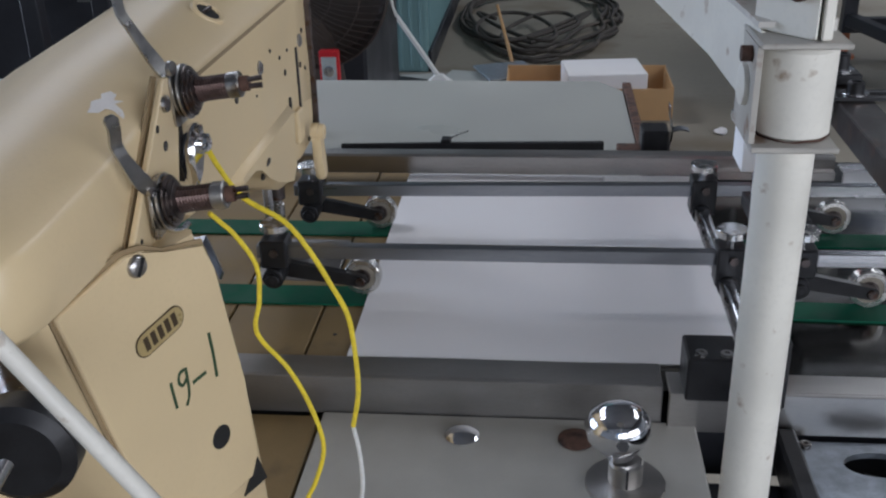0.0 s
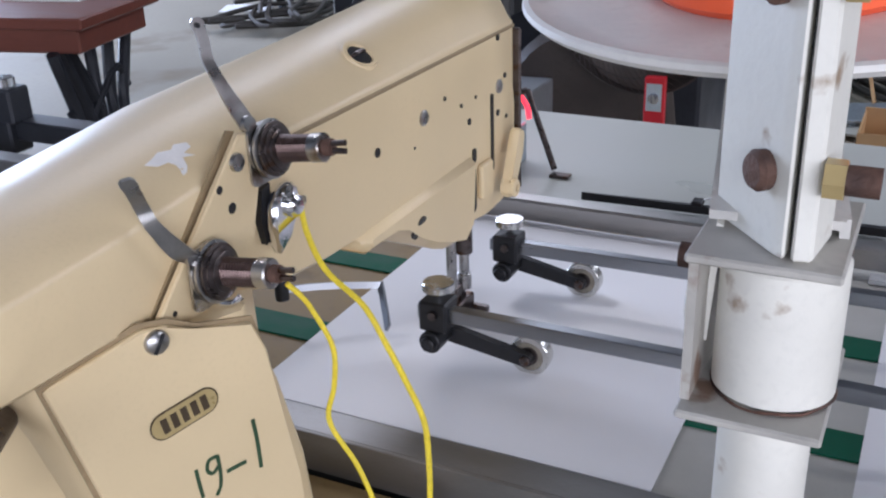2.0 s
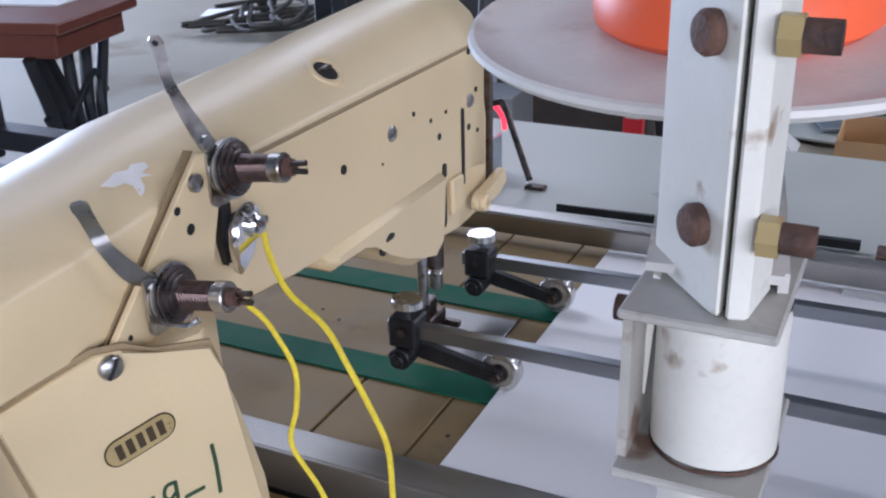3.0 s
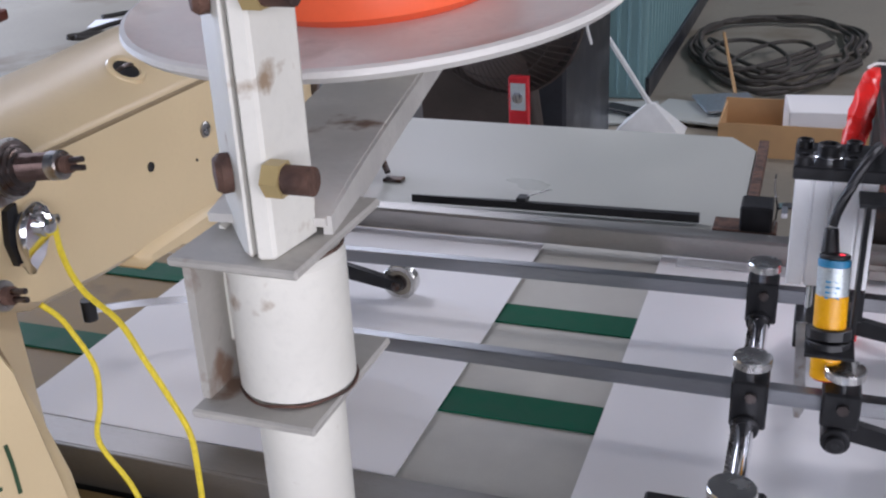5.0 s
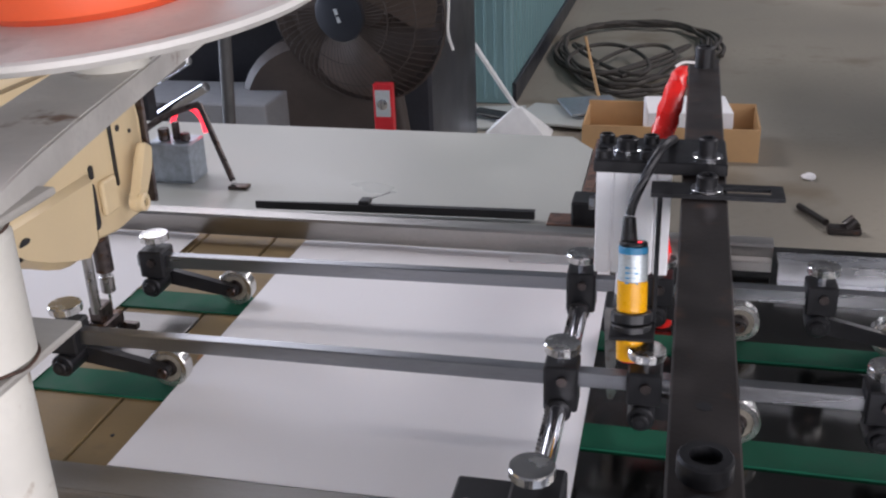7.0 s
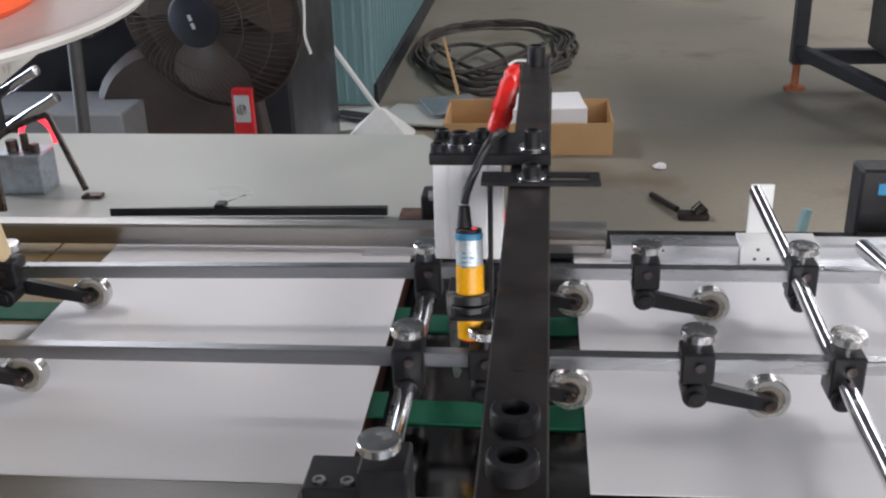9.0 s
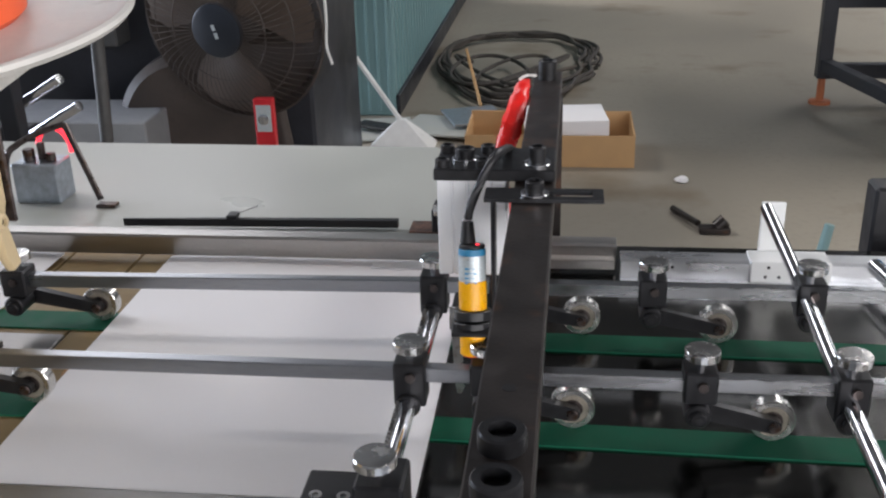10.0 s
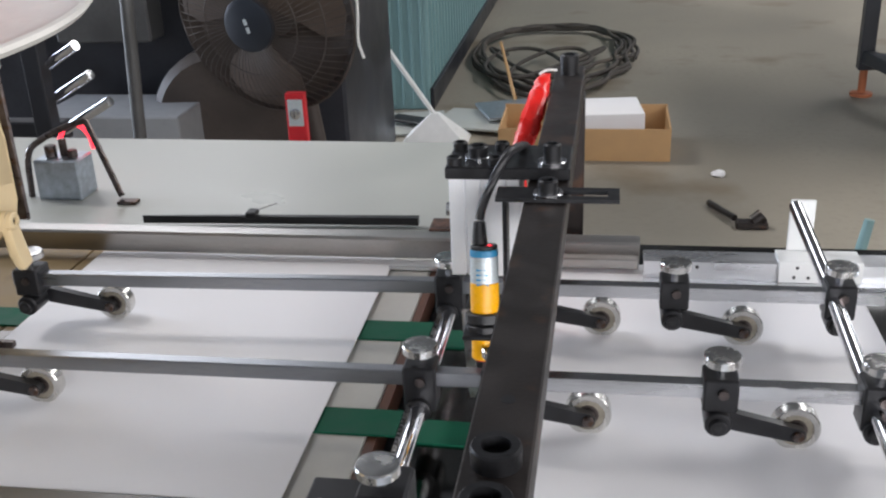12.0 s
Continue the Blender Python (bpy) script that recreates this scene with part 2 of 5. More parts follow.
def tube(bm, pts, r, seg=8, steps=8, flat=1.0):
    path = smooth_path(pts, steps) if steps > 1 else [Vector(q) for q in pts]
    rings, up = [], Vector((0.13, 0.31, 0.94)).normalized()
    for i, p in enumerate(path):
        d = (path[min(i + 1, len(path) - 1)] - path[max(i - 1, 0)]).normalized()
        side = d.cross(up)
        if side.length < 0.1:
            side = d.cross(Vector((1, 0, 0)))
        side.normalize()
        up2 = side.cross(d)
        rr = r[min(i, len(r) - 1)] if isinstance(r, list) else r
        rings.append([p + rr * (math.cos(a) * side + flat * math.sin(a) * up2) for a in (2 * math.pi * k / seg for k in range(seg))])
    return loft(bm, rings)


def ribbon(bm, pts, width, thick, across, steps=6):
    """A bent flat strip along a line, with its width along `across`."""
    path = smooth_path(pts, steps) if steps > 1 else [Vector(q) for q in pts]
    w = Vector(across).normalized()
    rings = []
    for i, p in enumerate(path):
        d = (path[min(i + 1, len(path) - 1)] - path[max(i - 1, 0)]).normalized()
        nrm = w.cross(d).normalized()
        ww = width[min(i, len(width) - 1)] if isinstance(width, list) else width
        rings.append([p + s * w * ww / 2 + u * nrm * thick / 2 for s, u in ((-1, -1), (1, -1), (1, 1), (-1, 1))])
    return loft(bm, rings)


def prism(bm, outline, place, depth, bev=0.0):
    """Extrude a 2D outline; place maps (u, v, w) to the world, w along the depth."""
    rings = [[place(u, v, w) for u, v in outline] for w in (0, depth)]
    start = len(bm.edges)
    loft(bm, rings)
    if bev:
        bm.edges.ensure_lookup_table()
        bmesh.ops.bevel(bm, geom=list(bm.edges)[start:], offset=bev, segments=1, affect="EDGES")
    return bm


def rounded(w, h, r, n=5):
    """Outline of a rectangle with rounded corners about the middle."""
    out = []
    for cx, cy, a0 in ((w / 2 - r, h / 2 - r, 0), (-w / 2 + r, h / 2 - r, 90), (-w / 2 + r, -h / 2 + r, 180), (w / 2 - r, -h / 2 + r, 270)):
        for i in range(n + 1):
            a = radians(a0 + 90 * i / n)
            out.append((cx + r * math.cos(a), cy + r * math.sin(a)))
    return out


def bm_():
    return bmesh.new()


# ---- setting: shed, floor ----
TOP = 0.80
part("floor", box(bm_(), -9, 9, -4, 14, -0.2, 0), CONCRETE, label="worn grey concrete workshop floor with stains", kind="structure", smooth=0)
part("wall_north", box(bm_(), -8.2, 8.2, 12, 12.2, 0, 4.5), SHED_WALL, label="grey sheet wall of the shed", kind="structure", smooth=0)
part("wall_east", box(bm_(), 8, 8.2, -3, 12, 0, 4.5), SHED_WALL, label="grey sheet wall of the shed", kind="structure", smooth=0)
w = bm_()
box(w, -8.2, -0.6, -3.2, -3, 0, 4.5), box(w, 5.8, 8.2, -3.2, -3, 0, 4.5), box(w, -0.6, 5.8, -3.2, -3, 0, 0.85), box(w, -0.6, 5.8, -3.2, -3, 2.65, 4.5)
part("wall_south", w, SHED_WALL, label="grey shed wall, out of view, with an added long window opening", kind="structure", smooth=0)
w = bm_()
box(w, -8.2, -8, -3, 1.4, 0, 4.5), box(w, -8.2, -8, 6.6, 12, 0, 4.5), box(w, -8.2, -8, 1.4, 6.6, 3.6, 4.5)
part("wall_west", w, SHED_WALL, label="shed wall with a wide open doorway", kind="structure", smooth=0)
# Unseen roof, kept dark for reflections, with openings added for the lamps.
r = bm_()
for x0, x1 in ((-8.2, -4.45), (-2.35, 3.15), (4.85, 8.2)):
    box(r, x0, x1, -3, 12, 4.5, 4.6)
for x0, x1 in ((-4.45, -2.35), (3.15, 4.85)):
    box(r, x0, x1, -3, 2.0, 4.5, 4.6), box(r, x0, x1, 10.2, 12, 4.5, 4.6)
part("ceiling", r, ROOF, label="unseen dark sheet roof with added skylight openings", kind="structure", smooth=0)


# ---- conveyor bed ----
bed = thing("conveyor_bed", "grey plate conveyor bed with tan hardboard inserts", "conveyor", (0, 0.7, 0.76))
part("bed_plate", box(bm_(), -0.0765, 0.134, 0.552, 0.93, 0.782, 0.7985, 0.0008), BED, bed)
b = bm_()
for x0, x1, y0, y1 in ((-0.62, -0.172, 0.552, 0.93), (-0.170, -0.109, 0.552, 0.664), (-0.170, -0.109, 0.738, 0.93), (-0.107, -0.079, 0.552, 0.93)):
    box(b, x0, x1, y0, y1, 0.784, 0.7983, 0.0006)
part("hardboard_insert", b, TAN, bed, "tan hardboard insert")
part("needle_plate", box(bm_(), -0.1705, -0.1085, 0.6645, 0.7375, 0.785, 0.7988, 0.0008), DULL_STEEL, bed, "worn steel needle plate")
part("wood_edge", box(bm_(), 0.1345, 0.1405, 0.552, 0.93, 0.778, 0.797), WOOD_EDGE, bed, "dark stained wooden edge strip")
part("underframe", box(bm_(), -0.62, 0.70, 0.530, 0.93, 0.735, 0.775, 0.002), MACHINE_DARK, bed)
for x, y in ((-0.58, 0.53), (0.66, 0.53), (-0.58, 0.9), (0.66, 0.9)):
    part("leg", box(bm_(), x - 0.025, x + 0.025, y - 0.025, y + 0.025, 0, 0.735, 0.003), MACHINE_DARK, bed)
for x, y, rad in ((-0.093, 0.700, 0.0018), (-0.093, 0.585, 0.0014), (-0.25, 0.70, 0.0016), (-0.23, 0.69, 0.0016)):
    part("pin_hole", cyl(bm_(), (x, y, 0.7975), (x, y, 0.7986), rad, seg=10), BLACK_PLASTIC, bed)

plate = thing("delivery_plate", "polished dark steel delivery plate, mirror-like", "machine plate", (0.4, 0.7, 0.77))
part("plate", box(bm_(), 0.158, 1.9, 0.535, 0.93, 0.790, 0.7985, 0.0008), MIRROR_PLATE, plate)
part("support", box(bm_(), 0.70, 1.9, 0.56, 0.91, 0.735, 0.790, 0.002), MACHINE_DARK, plate)
for x in (1.2, 1.85):
    for y in (0.58, 0.88):
        part("leg", box(bm_(), x - 0.02, x + 0.02, y - 0.02, y + 0.02, 0, 0.735, 0.002), MACHINE_DARK, plate)


def belt(y_left, y_right, x0, x1, width):
    t = thing("conveyor_belt", "flat dark green conveyor belt lying on the bed", "belt", (x0, y_left, 0.7985), "conveyor belts")
    r = [[(x, y + s * width / 2, z) for s, z in ((-1, 0.7986), (1, 0.7986), (1, 0.8000), (-1, 0.8000))] for x, y in ((x0, y_left), (x1, y_right))]
    part("band", loft(bm_(), r), GREEN, t, smooth=0)


belt(0.639, 0.639, -0.62, 0.152, 0.028)
belt(0.758, 0.758, -0.62, 0.152, 0.028)
belt(0.632, 0.59, 0.156, 1.9, 0.025)
belt(0.7485, 0.732, 0.156, 1.9, 0.025)

# front rail, front plate with caps and clamp knob
rail = thing("front_rail", "stainless angle rail along the front of the bed", "rail", (0, 0.53, 0.775))
part("top_flange", box(bm_(), -0.62, 0.118, 0.528, 0.5515, 0.800, 0.8025, 0.0006), DULL_STEEL, rail)
part("front_flange", box(bm_(), -0.62, 0.118, 0.5255, 0.528, 0.776, 0.8028, 0.0006), DULL_STEEL, rail)
rail2 = thing("front_rail", "dark steel angle rail beside the delivery plate", "rail", (0.4, 0.53, 0.775))
part("top_flange", box(bm_(), 0.121, 1.9, 0.524, 0.545, 0.7990, 0.8015, 0.0006), STAINLESS, rail2)
part("front_flange", box(bm_(), 0.121, 1.9, 0.5205, 0.524, 0.774, 0.8018, 0.0006), STAINLESS, rail2)
fp = thing("front_cover_plate", "light grey painted front cover plate with screw caps", "machine plate", (0, 0.4, 0.76))
part("plate", box(bm_(), -0.090, 0.138, 0.20, 0.5245, 0.762, 0.778, 0.001), BED, fp)
for x, y, mt in ((-0.0015, 0.503, CHROME), (0.066, 0.503, RUST)):
    part("screw_cap", lathe(bm_(), [(0, 0.0105), (0.0012, 0.0105), (0.003, 0.008), (0.0037, 0.003), (0.0038, 0)], (x, y, 0.778), (0, 0, 1)), mt, fp,
         "domed screw cap")
part("side_rail", box(bm_(), -0.62, -0.0925, 0.20, 0.522, 0.755, 0.7765, 0.001), TAN, fp, "tan board beside the plate")
part("support", box(bm_(), -0.62, 0.70, 0.20, 0.50, 0.70, 0.754, 0.002), MACHINE_DARK, fp)
for x in (-0.55, 0.62):
    part("leg", box(bm_(), x - 0.02, x + 0.02, 0.22, 0.26, 0, 0.70, 0.002), MACHINE_DARK, fp)
KX, KY = 0.0920, 0.4620
kn = thing("clamp_knob", "chrome ball clamp knob on a split collar", "knob", (KX, KY, 0.778))
part("collar", lathe(bm_(), [(0, 0.022), (0.003, 0.022), (0.004, 0.0095), (0.016, 0.0095), (0.017, 0.0085)], (KX, KY, 0.778), (0, 0, 1)), STAINLESS, kn)
part("split", box(bm_(), KX - 0.0006, KX + 0.0006, KY - 0.0105, KY - 0.006, 0.783, 0.7945), BLACK_PLASTIC, kn)
part("ball", lathe(bm_(), [(0, 0.007), (0.004, 0.009), (0.008, 0.0135), (0.014, 0.0175), (0.022, 0.0178), (0.028, 0.014), (0.0315, 0.007), (0.032, 0)],
                   (KX - 0.003, KY + 0.002, 0.7955), (-0.12, 0.12, 1), 36), CHROME, kn, smooth=60)
part("socket", cyl(bm_(), (KX - 0.0035, KY - 0.0150, 0.8145), (KX - 0.0040, KY - 0.0130, 0.8140), 0.0034, seg=6), BLACK_PLASTIC, kn)
gp = thing("galvanised_cover", "spangled galvanised cover plate with a cut hole", "machine plate", (0.28, 0.40, 0.76))
g = bm_()
hole = [(0.240 + 0.019 * math.cos(c) * (1 + 0.12 * math.cos(2 * c)), 0.497 + 0.013 * math.sin(c) * (1 + 0.1 * math.cos(2 * c))) for c in (2 * math.pi * i / 24 for i in range(24))]
rim = [(0.240 + 0.044 * max(-1, min(1, 1.42 * math.cos(c))), 0.497 + 0.021 * max(-1, min(1, 1.42 * math.sin(c)))) for c in (2 * math.pi * i / 24 for i in range(24))]
loft(g, [[(x, y, z) for x, y in o] for o, z in ((hole, 0.768), (hole, 0.772), (rim, 0.772), (rim, 0.768), (hole, 0.768))], False)
box(g, 0.1965, 0.42, 0.25, 0.476, 0.768, 0.772), box(g, 0.284, 0.42, 0.476, 0.518, 0.768, 0.772)
part("sheet", g, GALVANISED, gp, smooth=0)
part("hole_shaft", cyl(bm_(), (0.232, 0.500, 0.7545), (0.252, 0.492, 0.7545), 0.008, seg=16), BLACK_OXIDE, gp, "dark part under the hole")
part("side_bar", box(bm_(), 0.1835, 0.1955, 0.22, 0.519, 0.757, 0.781, 0.002), BLACK_OXIDE, gp, "dark steel side bar")
part("bolt", lathe(bm_(), [(0, 0.0035), (0.002, 0.0035), (0.0026, 0.0028), (0.0026, 0.0016), (0.0010, 0.0014), (0.0010, 0)], (0.2010, 0.5130, 0.772), (0, 0, 1), 14), STEEL, gp)

# rear guard, rear aluminium angle
guard = thing("rear_guard", "brushed stainless rear guide with a folded lip", "rail", (0, 0.89, 0.8))
sec = ((0.8775, 0.8035), (0.8765, 0.812), (0.8750, 0.8205), (0.8765, 0.8225), (0.8905, 0.8225), (0.8905, 0.8205), (0.8785, 0.8205), (0.8795, 0.812), (0.8805, 0.8035))
part("folded_sheet", loft(bm_(), [[(x, y, z) for y, z in sec] for x in (-0.30, 0.302)]), STAINLESS, guard)
part("back_flange", box(bm_(), -0.30, 0.20, 0.8925, 0.936, 0.790, 0.7985, 0.001), STEEL, guard, "dull grey back flange")
part("end_block", box(bm_(), 0.20, 0.301, 0.866, 0.8765, 0.8035, 0.812, 0.0008), STAINLESS, guard)
part("under_strip", box(bm_(), 0.10, 0.20, 0.862, 0.8755, 0.7992, 0.8030, 0.0005), ALUMINIUM, guard)
ang = thing("rear_angle", "bright aluminium angle with screw holes", "rail", (0.6, 0.88, 0.79))
part("web", box(bm_(), 0.3045, 1.0, 0.8560, 0.8590, 0.7990, 0.8163, 0.0005), ALUMINIUM, ang)
part("flange", box(bm_(), 0.3045, 1.0, 0.8592, 0.8770, 0.8140, 0.8165, 0.0005), ALUMINIUM, ang)
part("foot", box(bm_(), 0.3045, 1.0, 0.8460, 0.8558, 0.7990, 0.802, 0.0005), ALUMINIUM, ang)
part("hole", cyl(bm_(), (0.345, 0.8554, 0.8120), (0.345, 0.857, 0.8120), 0.0013, seg=10), BLACK_PLASTIC, ang)
beam = part("rear_beam", box(bm_(), 0.15, 1.0, 0.931, 0.957, 0.735, 0.780, 0.002), MACHINE_DARK, label="dark steel beam behind the delivery plate",
            category="beam", at=(0.5, 0.96, 0.735))
post = thing("guide_post", "white-lacquered aluminium guide bracket on the angle", "bracket", (0.425, 0.854, 0.80))
part("strip", box(bm_(), 0.4140, 0.4325, 0.8775, 0.8805, 0.8140, 0.8600, 0.0008), WHITE_LACQUER, post)
part("foot", box(bm_(), 0.4050, 0.4660, 0.8520, 0.8557, 0.8022, 0.8200, 0.0006), WHITE_LACQUER, post, "drilled white foot plate")
part("bridge", box(bm_(), 0.4050, 0.4660, 0.8559, 0.8774, 0.8168, 0.8190, 0.0005), WHITE_LACQUER, post)
for x, z in ((0.4185, 0.8150), (0.4165, 0.8070), (0.4270, 0.8070)):
    part("hole", cyl(bm_(), (x, 0.8516, z), (x, 0.8530, z), 0.0013, seg=10), BLACK_PLASTIC, post)

# rods, clamps with knurled knobs and bearing rollers
YN, YF, ZR = 0.6290, 0.7530, 0.8400


def flat_rod(x0, x1, y0, y1, mat, label):
    t = thing("guide_rod", label, "rod", ((x0 + x1) / 2, (y0 + y1) / 2, ZR), "guide rods")
    b = loft(bm_(), [[(x, y + u * 0.004, ZR + v * 0.0048) for u, v in ((-1, -1), (1, -1), (1, 1), (-1, 1))] for x, y in ((x0, y0), (x1, y1))])
    bmesh.ops.bevel(b, geom=list(b.edges), offset=0.0006, segments=1, affect="EDGES")
    part("rod", b, mat, t)


for y0, y1 in ((0.6285, YN), (0.7435, YF)):
    flat_rod(-0.153, 0.208, y0, y1, BAR_STEEL, "square drawn steel guide rod held in clamps")
    flat_rod(0.211, 0.478, y1, y1, LIT_BAR, "square steel guide rod, lightened for its reflections, held in clamps")


def round_rod(p0, p1, r, label):
    t = thing("cross_rod", label, "rod", p0, "cross rods")
    part("rod", cyl(bm_(), p0, p1, r, seg=20, bev=0.0006), CHROME, t)
    return t


rr = round_rod((0.1680, 0.500, 0.8235), (0.1690, 0.775, 0.8235), 0.0052, "chrome round cross rod with a toothed side")
b = bm_()
for i in range(58):
    y = 0.515 + i * 0.0040
    box(b, 0.1620, 0.1637, y, y + 0.0018, 0.8205, 0.8270)
part("teeth", b, STEEL, rr, smooth=0, kind="stuff")
cr = thing("cross_rod", "chrome round cross rod bent down from the bracket through the clamps", "rod", (0.4165, 0.872, 0.857), "cross rods")
part("rod", tube(bm_(), [(0.4165, 0.8720, 0.8570), (0.4220, 0.7900, 0.8430), (0.4232, 0.7550, 0.8385), (0.4215, 0.6300, 0.8330), (0.4215, 0.4000, 0.8260)], 0.0050, 20, 4), CHROME, cr)
round_rod((0.500, 0.86, 0.8150), (0.545, 0.56, 0.8150), 0.0065, "thick chrome cross rod lying by the angle")


def knob(parent, x, y, z, r=0.0104):
    """A knurled chrome thumb knob with a stem."""
    part("stem", cyl(bm_(), (x, y, z - 0.007), (x, y, z + 0.002), 0.0026, seg=12), CHROME, parent)
    seg, b = 36, bm_()
    rings = []
    for d, s, k in ((0, 0.9, 0), (0.0006, 1, 1), (0.0048, 1, 1), (0.0056, 0.94, 0), (0.0058, 0.5, 0), (0.0056, 0.02, 0)):
        rings.append([(x + r * s * (1 - 0.025 * k * (i % 2)) * math.cos(2 * math.pi * i / seg), y + r * s * (1 - 0.025 * k * (i % 2)) * math.sin(2 * math.pi * i / seg), z + d)
                      for i in range(seg)])
    loft(b, rings)
    part("knob", b, KNURLED, parent, "knurled chrome thumb knob", smooth=25)


def clamp(x, y, kx=0.0, deep=0.0):
    t = thing("rod_clamp", "black clamp block with a knurled chrome thumb knob", "clamp", (x, y, 0.82), "rod clamps")
    b = bm_()
    box(b, x - 0.0095, x + 0.0095, y - 0.010, y + 0.009, ZR - 0.0105 - deep, ZR + 0.0100, 0.0012)
    part("block", b, BLACK_OXIDE, t)
    part("lug", cyl(bm_(), (x - 0.001, y - 0.013, ZR - 0.017), (x - 0.001, y + 0.006, ZR - 0.017), 0.0075, seg=18, bev=0.0008), BLACK_OXIDE, t)
    part("lug_screw", cyl(bm_(), (x - 0.001, y - 0.0165, ZR - 0.017), (x - 0.001, y - 0.0128, ZR - 0.017), 0.0048, seg=16, bev=0.0006), BLACK_OXIDE, t)
    part("socket", cyl(bm_(), (x - 0.001, y - 0.0168, ZR - 0.017), (x - 0.001, y - 0.0164, ZR - 0.017), 0.0022, seg=6), BLACK_PLASTIC, t)
    part("set_screw", cyl(bm_(), (x + 0.001, y - 0.0125, ZR + 0.002), (x + 0.001, y - 0.0108, ZR + 0.002), 0.0030, seg=14), DARK_STEEL, t)
    knob(t, x + kx, y, ZR + 0.0155)
    return t


def roller(x, y, wx, wy):
    """A roller arm swung from a clamp's lug down to a ball bearing on the belt."""
    t = thing("roller_arm", "black swing arm with a steel ball-bearing roller resting on the belt", "roller", (wx, wy, 0.80), "roller arms")
    a, c = Vector((x, wy - 0.008, ZR - 0.017)), Vector((wx, wy - 0.008, 0.8135))
    d = (c - a).normalized()
    n = d.cross(Vector((0, 1, 0))).normalized()
    b, out = bm_(), []
    for ang_ in range(90, 271, 20):
        out.append(a + 0.0058 * (math.cos(radians(ang_)) * d + math.sin(radians(ang_)) * n))
    for ang_ in range(-90, 91, 20):
        out.append(c + 0.0044 * (math.cos(radians(ang_)) * d + math.sin(radians(ang_)) * n))
    loft(b, [[p + Vector((0, s, 0)) for p in out] for s in (-0.003, 0.0025)])
    part("arm", b, BLACK_OXIDE, t)
    part("axle", cyl(bm_(), (wx, wy - 0.0125, 0.8135), (wx, wy + 0.005, 0.8135), 0.0035, seg=14, bev=0.0005), DARK_STEEL, t)
    part("outer_ring", lathe(bm_(), [(0, 0.0098), (0, 0.0129), (0.0006, 0.0135), (0.0084, 0.0135), (0.009, 0.0129), (0.009, 0.0098), (0.006, 0.0097), (0.003, 0.0097), (0, 0.0098)],
                             (wx, wy - 0.0045, 0.8135), (0, 1, 0), 36, False), BEARING, t, "polished bearing ring")
    part("shield", lathe(bm_(), [(0, 0.006), (0, 0.0097), (0.007, 0.0097), (0.007, 0.006)], (wx, wy - 0.0036, 0.8135), (0, 1, 0), 28), SHIELD, t, "dull greasy bearing shield")
    part("inner_ring", lathe(bm_(), [(0, 0.0037), (0, 0.0062), (0.0088, 0.0062), (0.0088, 0.0037)], (wx, wy - 0.0044, 0.8135), (0, 1, 0), 24), DARK_STEEL, t, "dark inner ring")


for x, y, wx, wy in ((-0.1400, 0.6290, -0.0830, 0.645), (-0.1390, 0.7435, -0.0880, 0.763), (0.2150, YN, 0.2660, 0.641), (0.2190, YF, 0.2725, 0.764),
                     (0.3385, YN + 0.001, 0.3825, 0.636), (0.3205, YF + 0.002, 0.3670, 0.757)):
    clamp(x, y, 0.0005)
    roller(x, y, wx, wy)
clamp(0.1695, YN, 0.0, 0.008)
clamp(0.1685, YF, 0.0, 0.008)
clamp(0.4225, YN, 0.0, 0.008)
clamp(0.4265, YF + 0.002, 0.0, 0.004)
fc = thing("front_clamp", "black bolted clamp block carrying the cross rod", "clamp", (0.16, 0.505, 0.80))
part("block", box(bm_(), 0.1588, 0.1835, 0.503, 0.531, 0.8027, 0.8475, 0.0015), BLACK_OXIDE, fc)
part("flange", box(bm_(), 0.1285, 0.1585, 0.510, 0.540, 0.8027, 0.8310, 0.0012), BLACK_OXIDE, fc)
for x in (0.1365, 0.1510):
    part("bolt", lathe(bm_(), [(0, 0.0035), (0.0015, 0.0035), (0.0015, 0.0018), (0.0002, 0.0018)], (x, 0.5165, 0.831), (0, 0, 1), 14), STEEL, fc)
knob(fc, 0.1690, 0.513, 0.8545, 0.0110)

# black cross bar with posts, bolts
BX = lambda y: 0.2382 + 0.0089 * (y - 0.40)
bar = thing("sensor_beam", "rusty black steel beam over the conveyor on two posts", "beam", (BX(0.65), 0.65, 0.80))
b = bm_()
loft(b, [[(BX(y) + s * 0.0118, y, z) for s, z in ((-1, 0.9255), (1, 0.9255), (1, 0.9435), (-1, 0.9435))] for y in (0.18, 0.966)])
bmesh.ops.bevel(b, geom=list(b.edges), offset=0.0008, segments=1, affect="EDGES")
part("beam", b, BLACK_BAR, bar)
part("rear_post", box(bm_(), BX(0.945) - 0.011, BX(0.945) + 0.013, 0.932, 0.957, 0.7802, 0.925, 0.001), BLACK_BAR, bar)
part("front_post", box(bm_(), BX(0.2) - 0.011, BX(0.2) + 0.011, 0.185, 0.21, 0.766, 0.925, 0.001), BLACK_BAR, bar)


def socket_bolt(parent, x, y, z, r, h, washer=0.0):
    if washer:
        part("washer", cyl(bm_(), (x, y, z), (x, y, z + 0.0012), washer, seg=22, bev=0.0003), CHROME, parent)
        z += 0.0013
    part("bolt_head", lathe(bm_(), [(0, r), (h - 0.0008, r), (h, r - 0.0008), (h, r * 0.58), (h * 0.35, r * 0.55), (h * 0.35, 0)], (x, y, z), (0, 0, 1), 22), BLACK_OXIDE, parent,
         "black socket-head bolt")


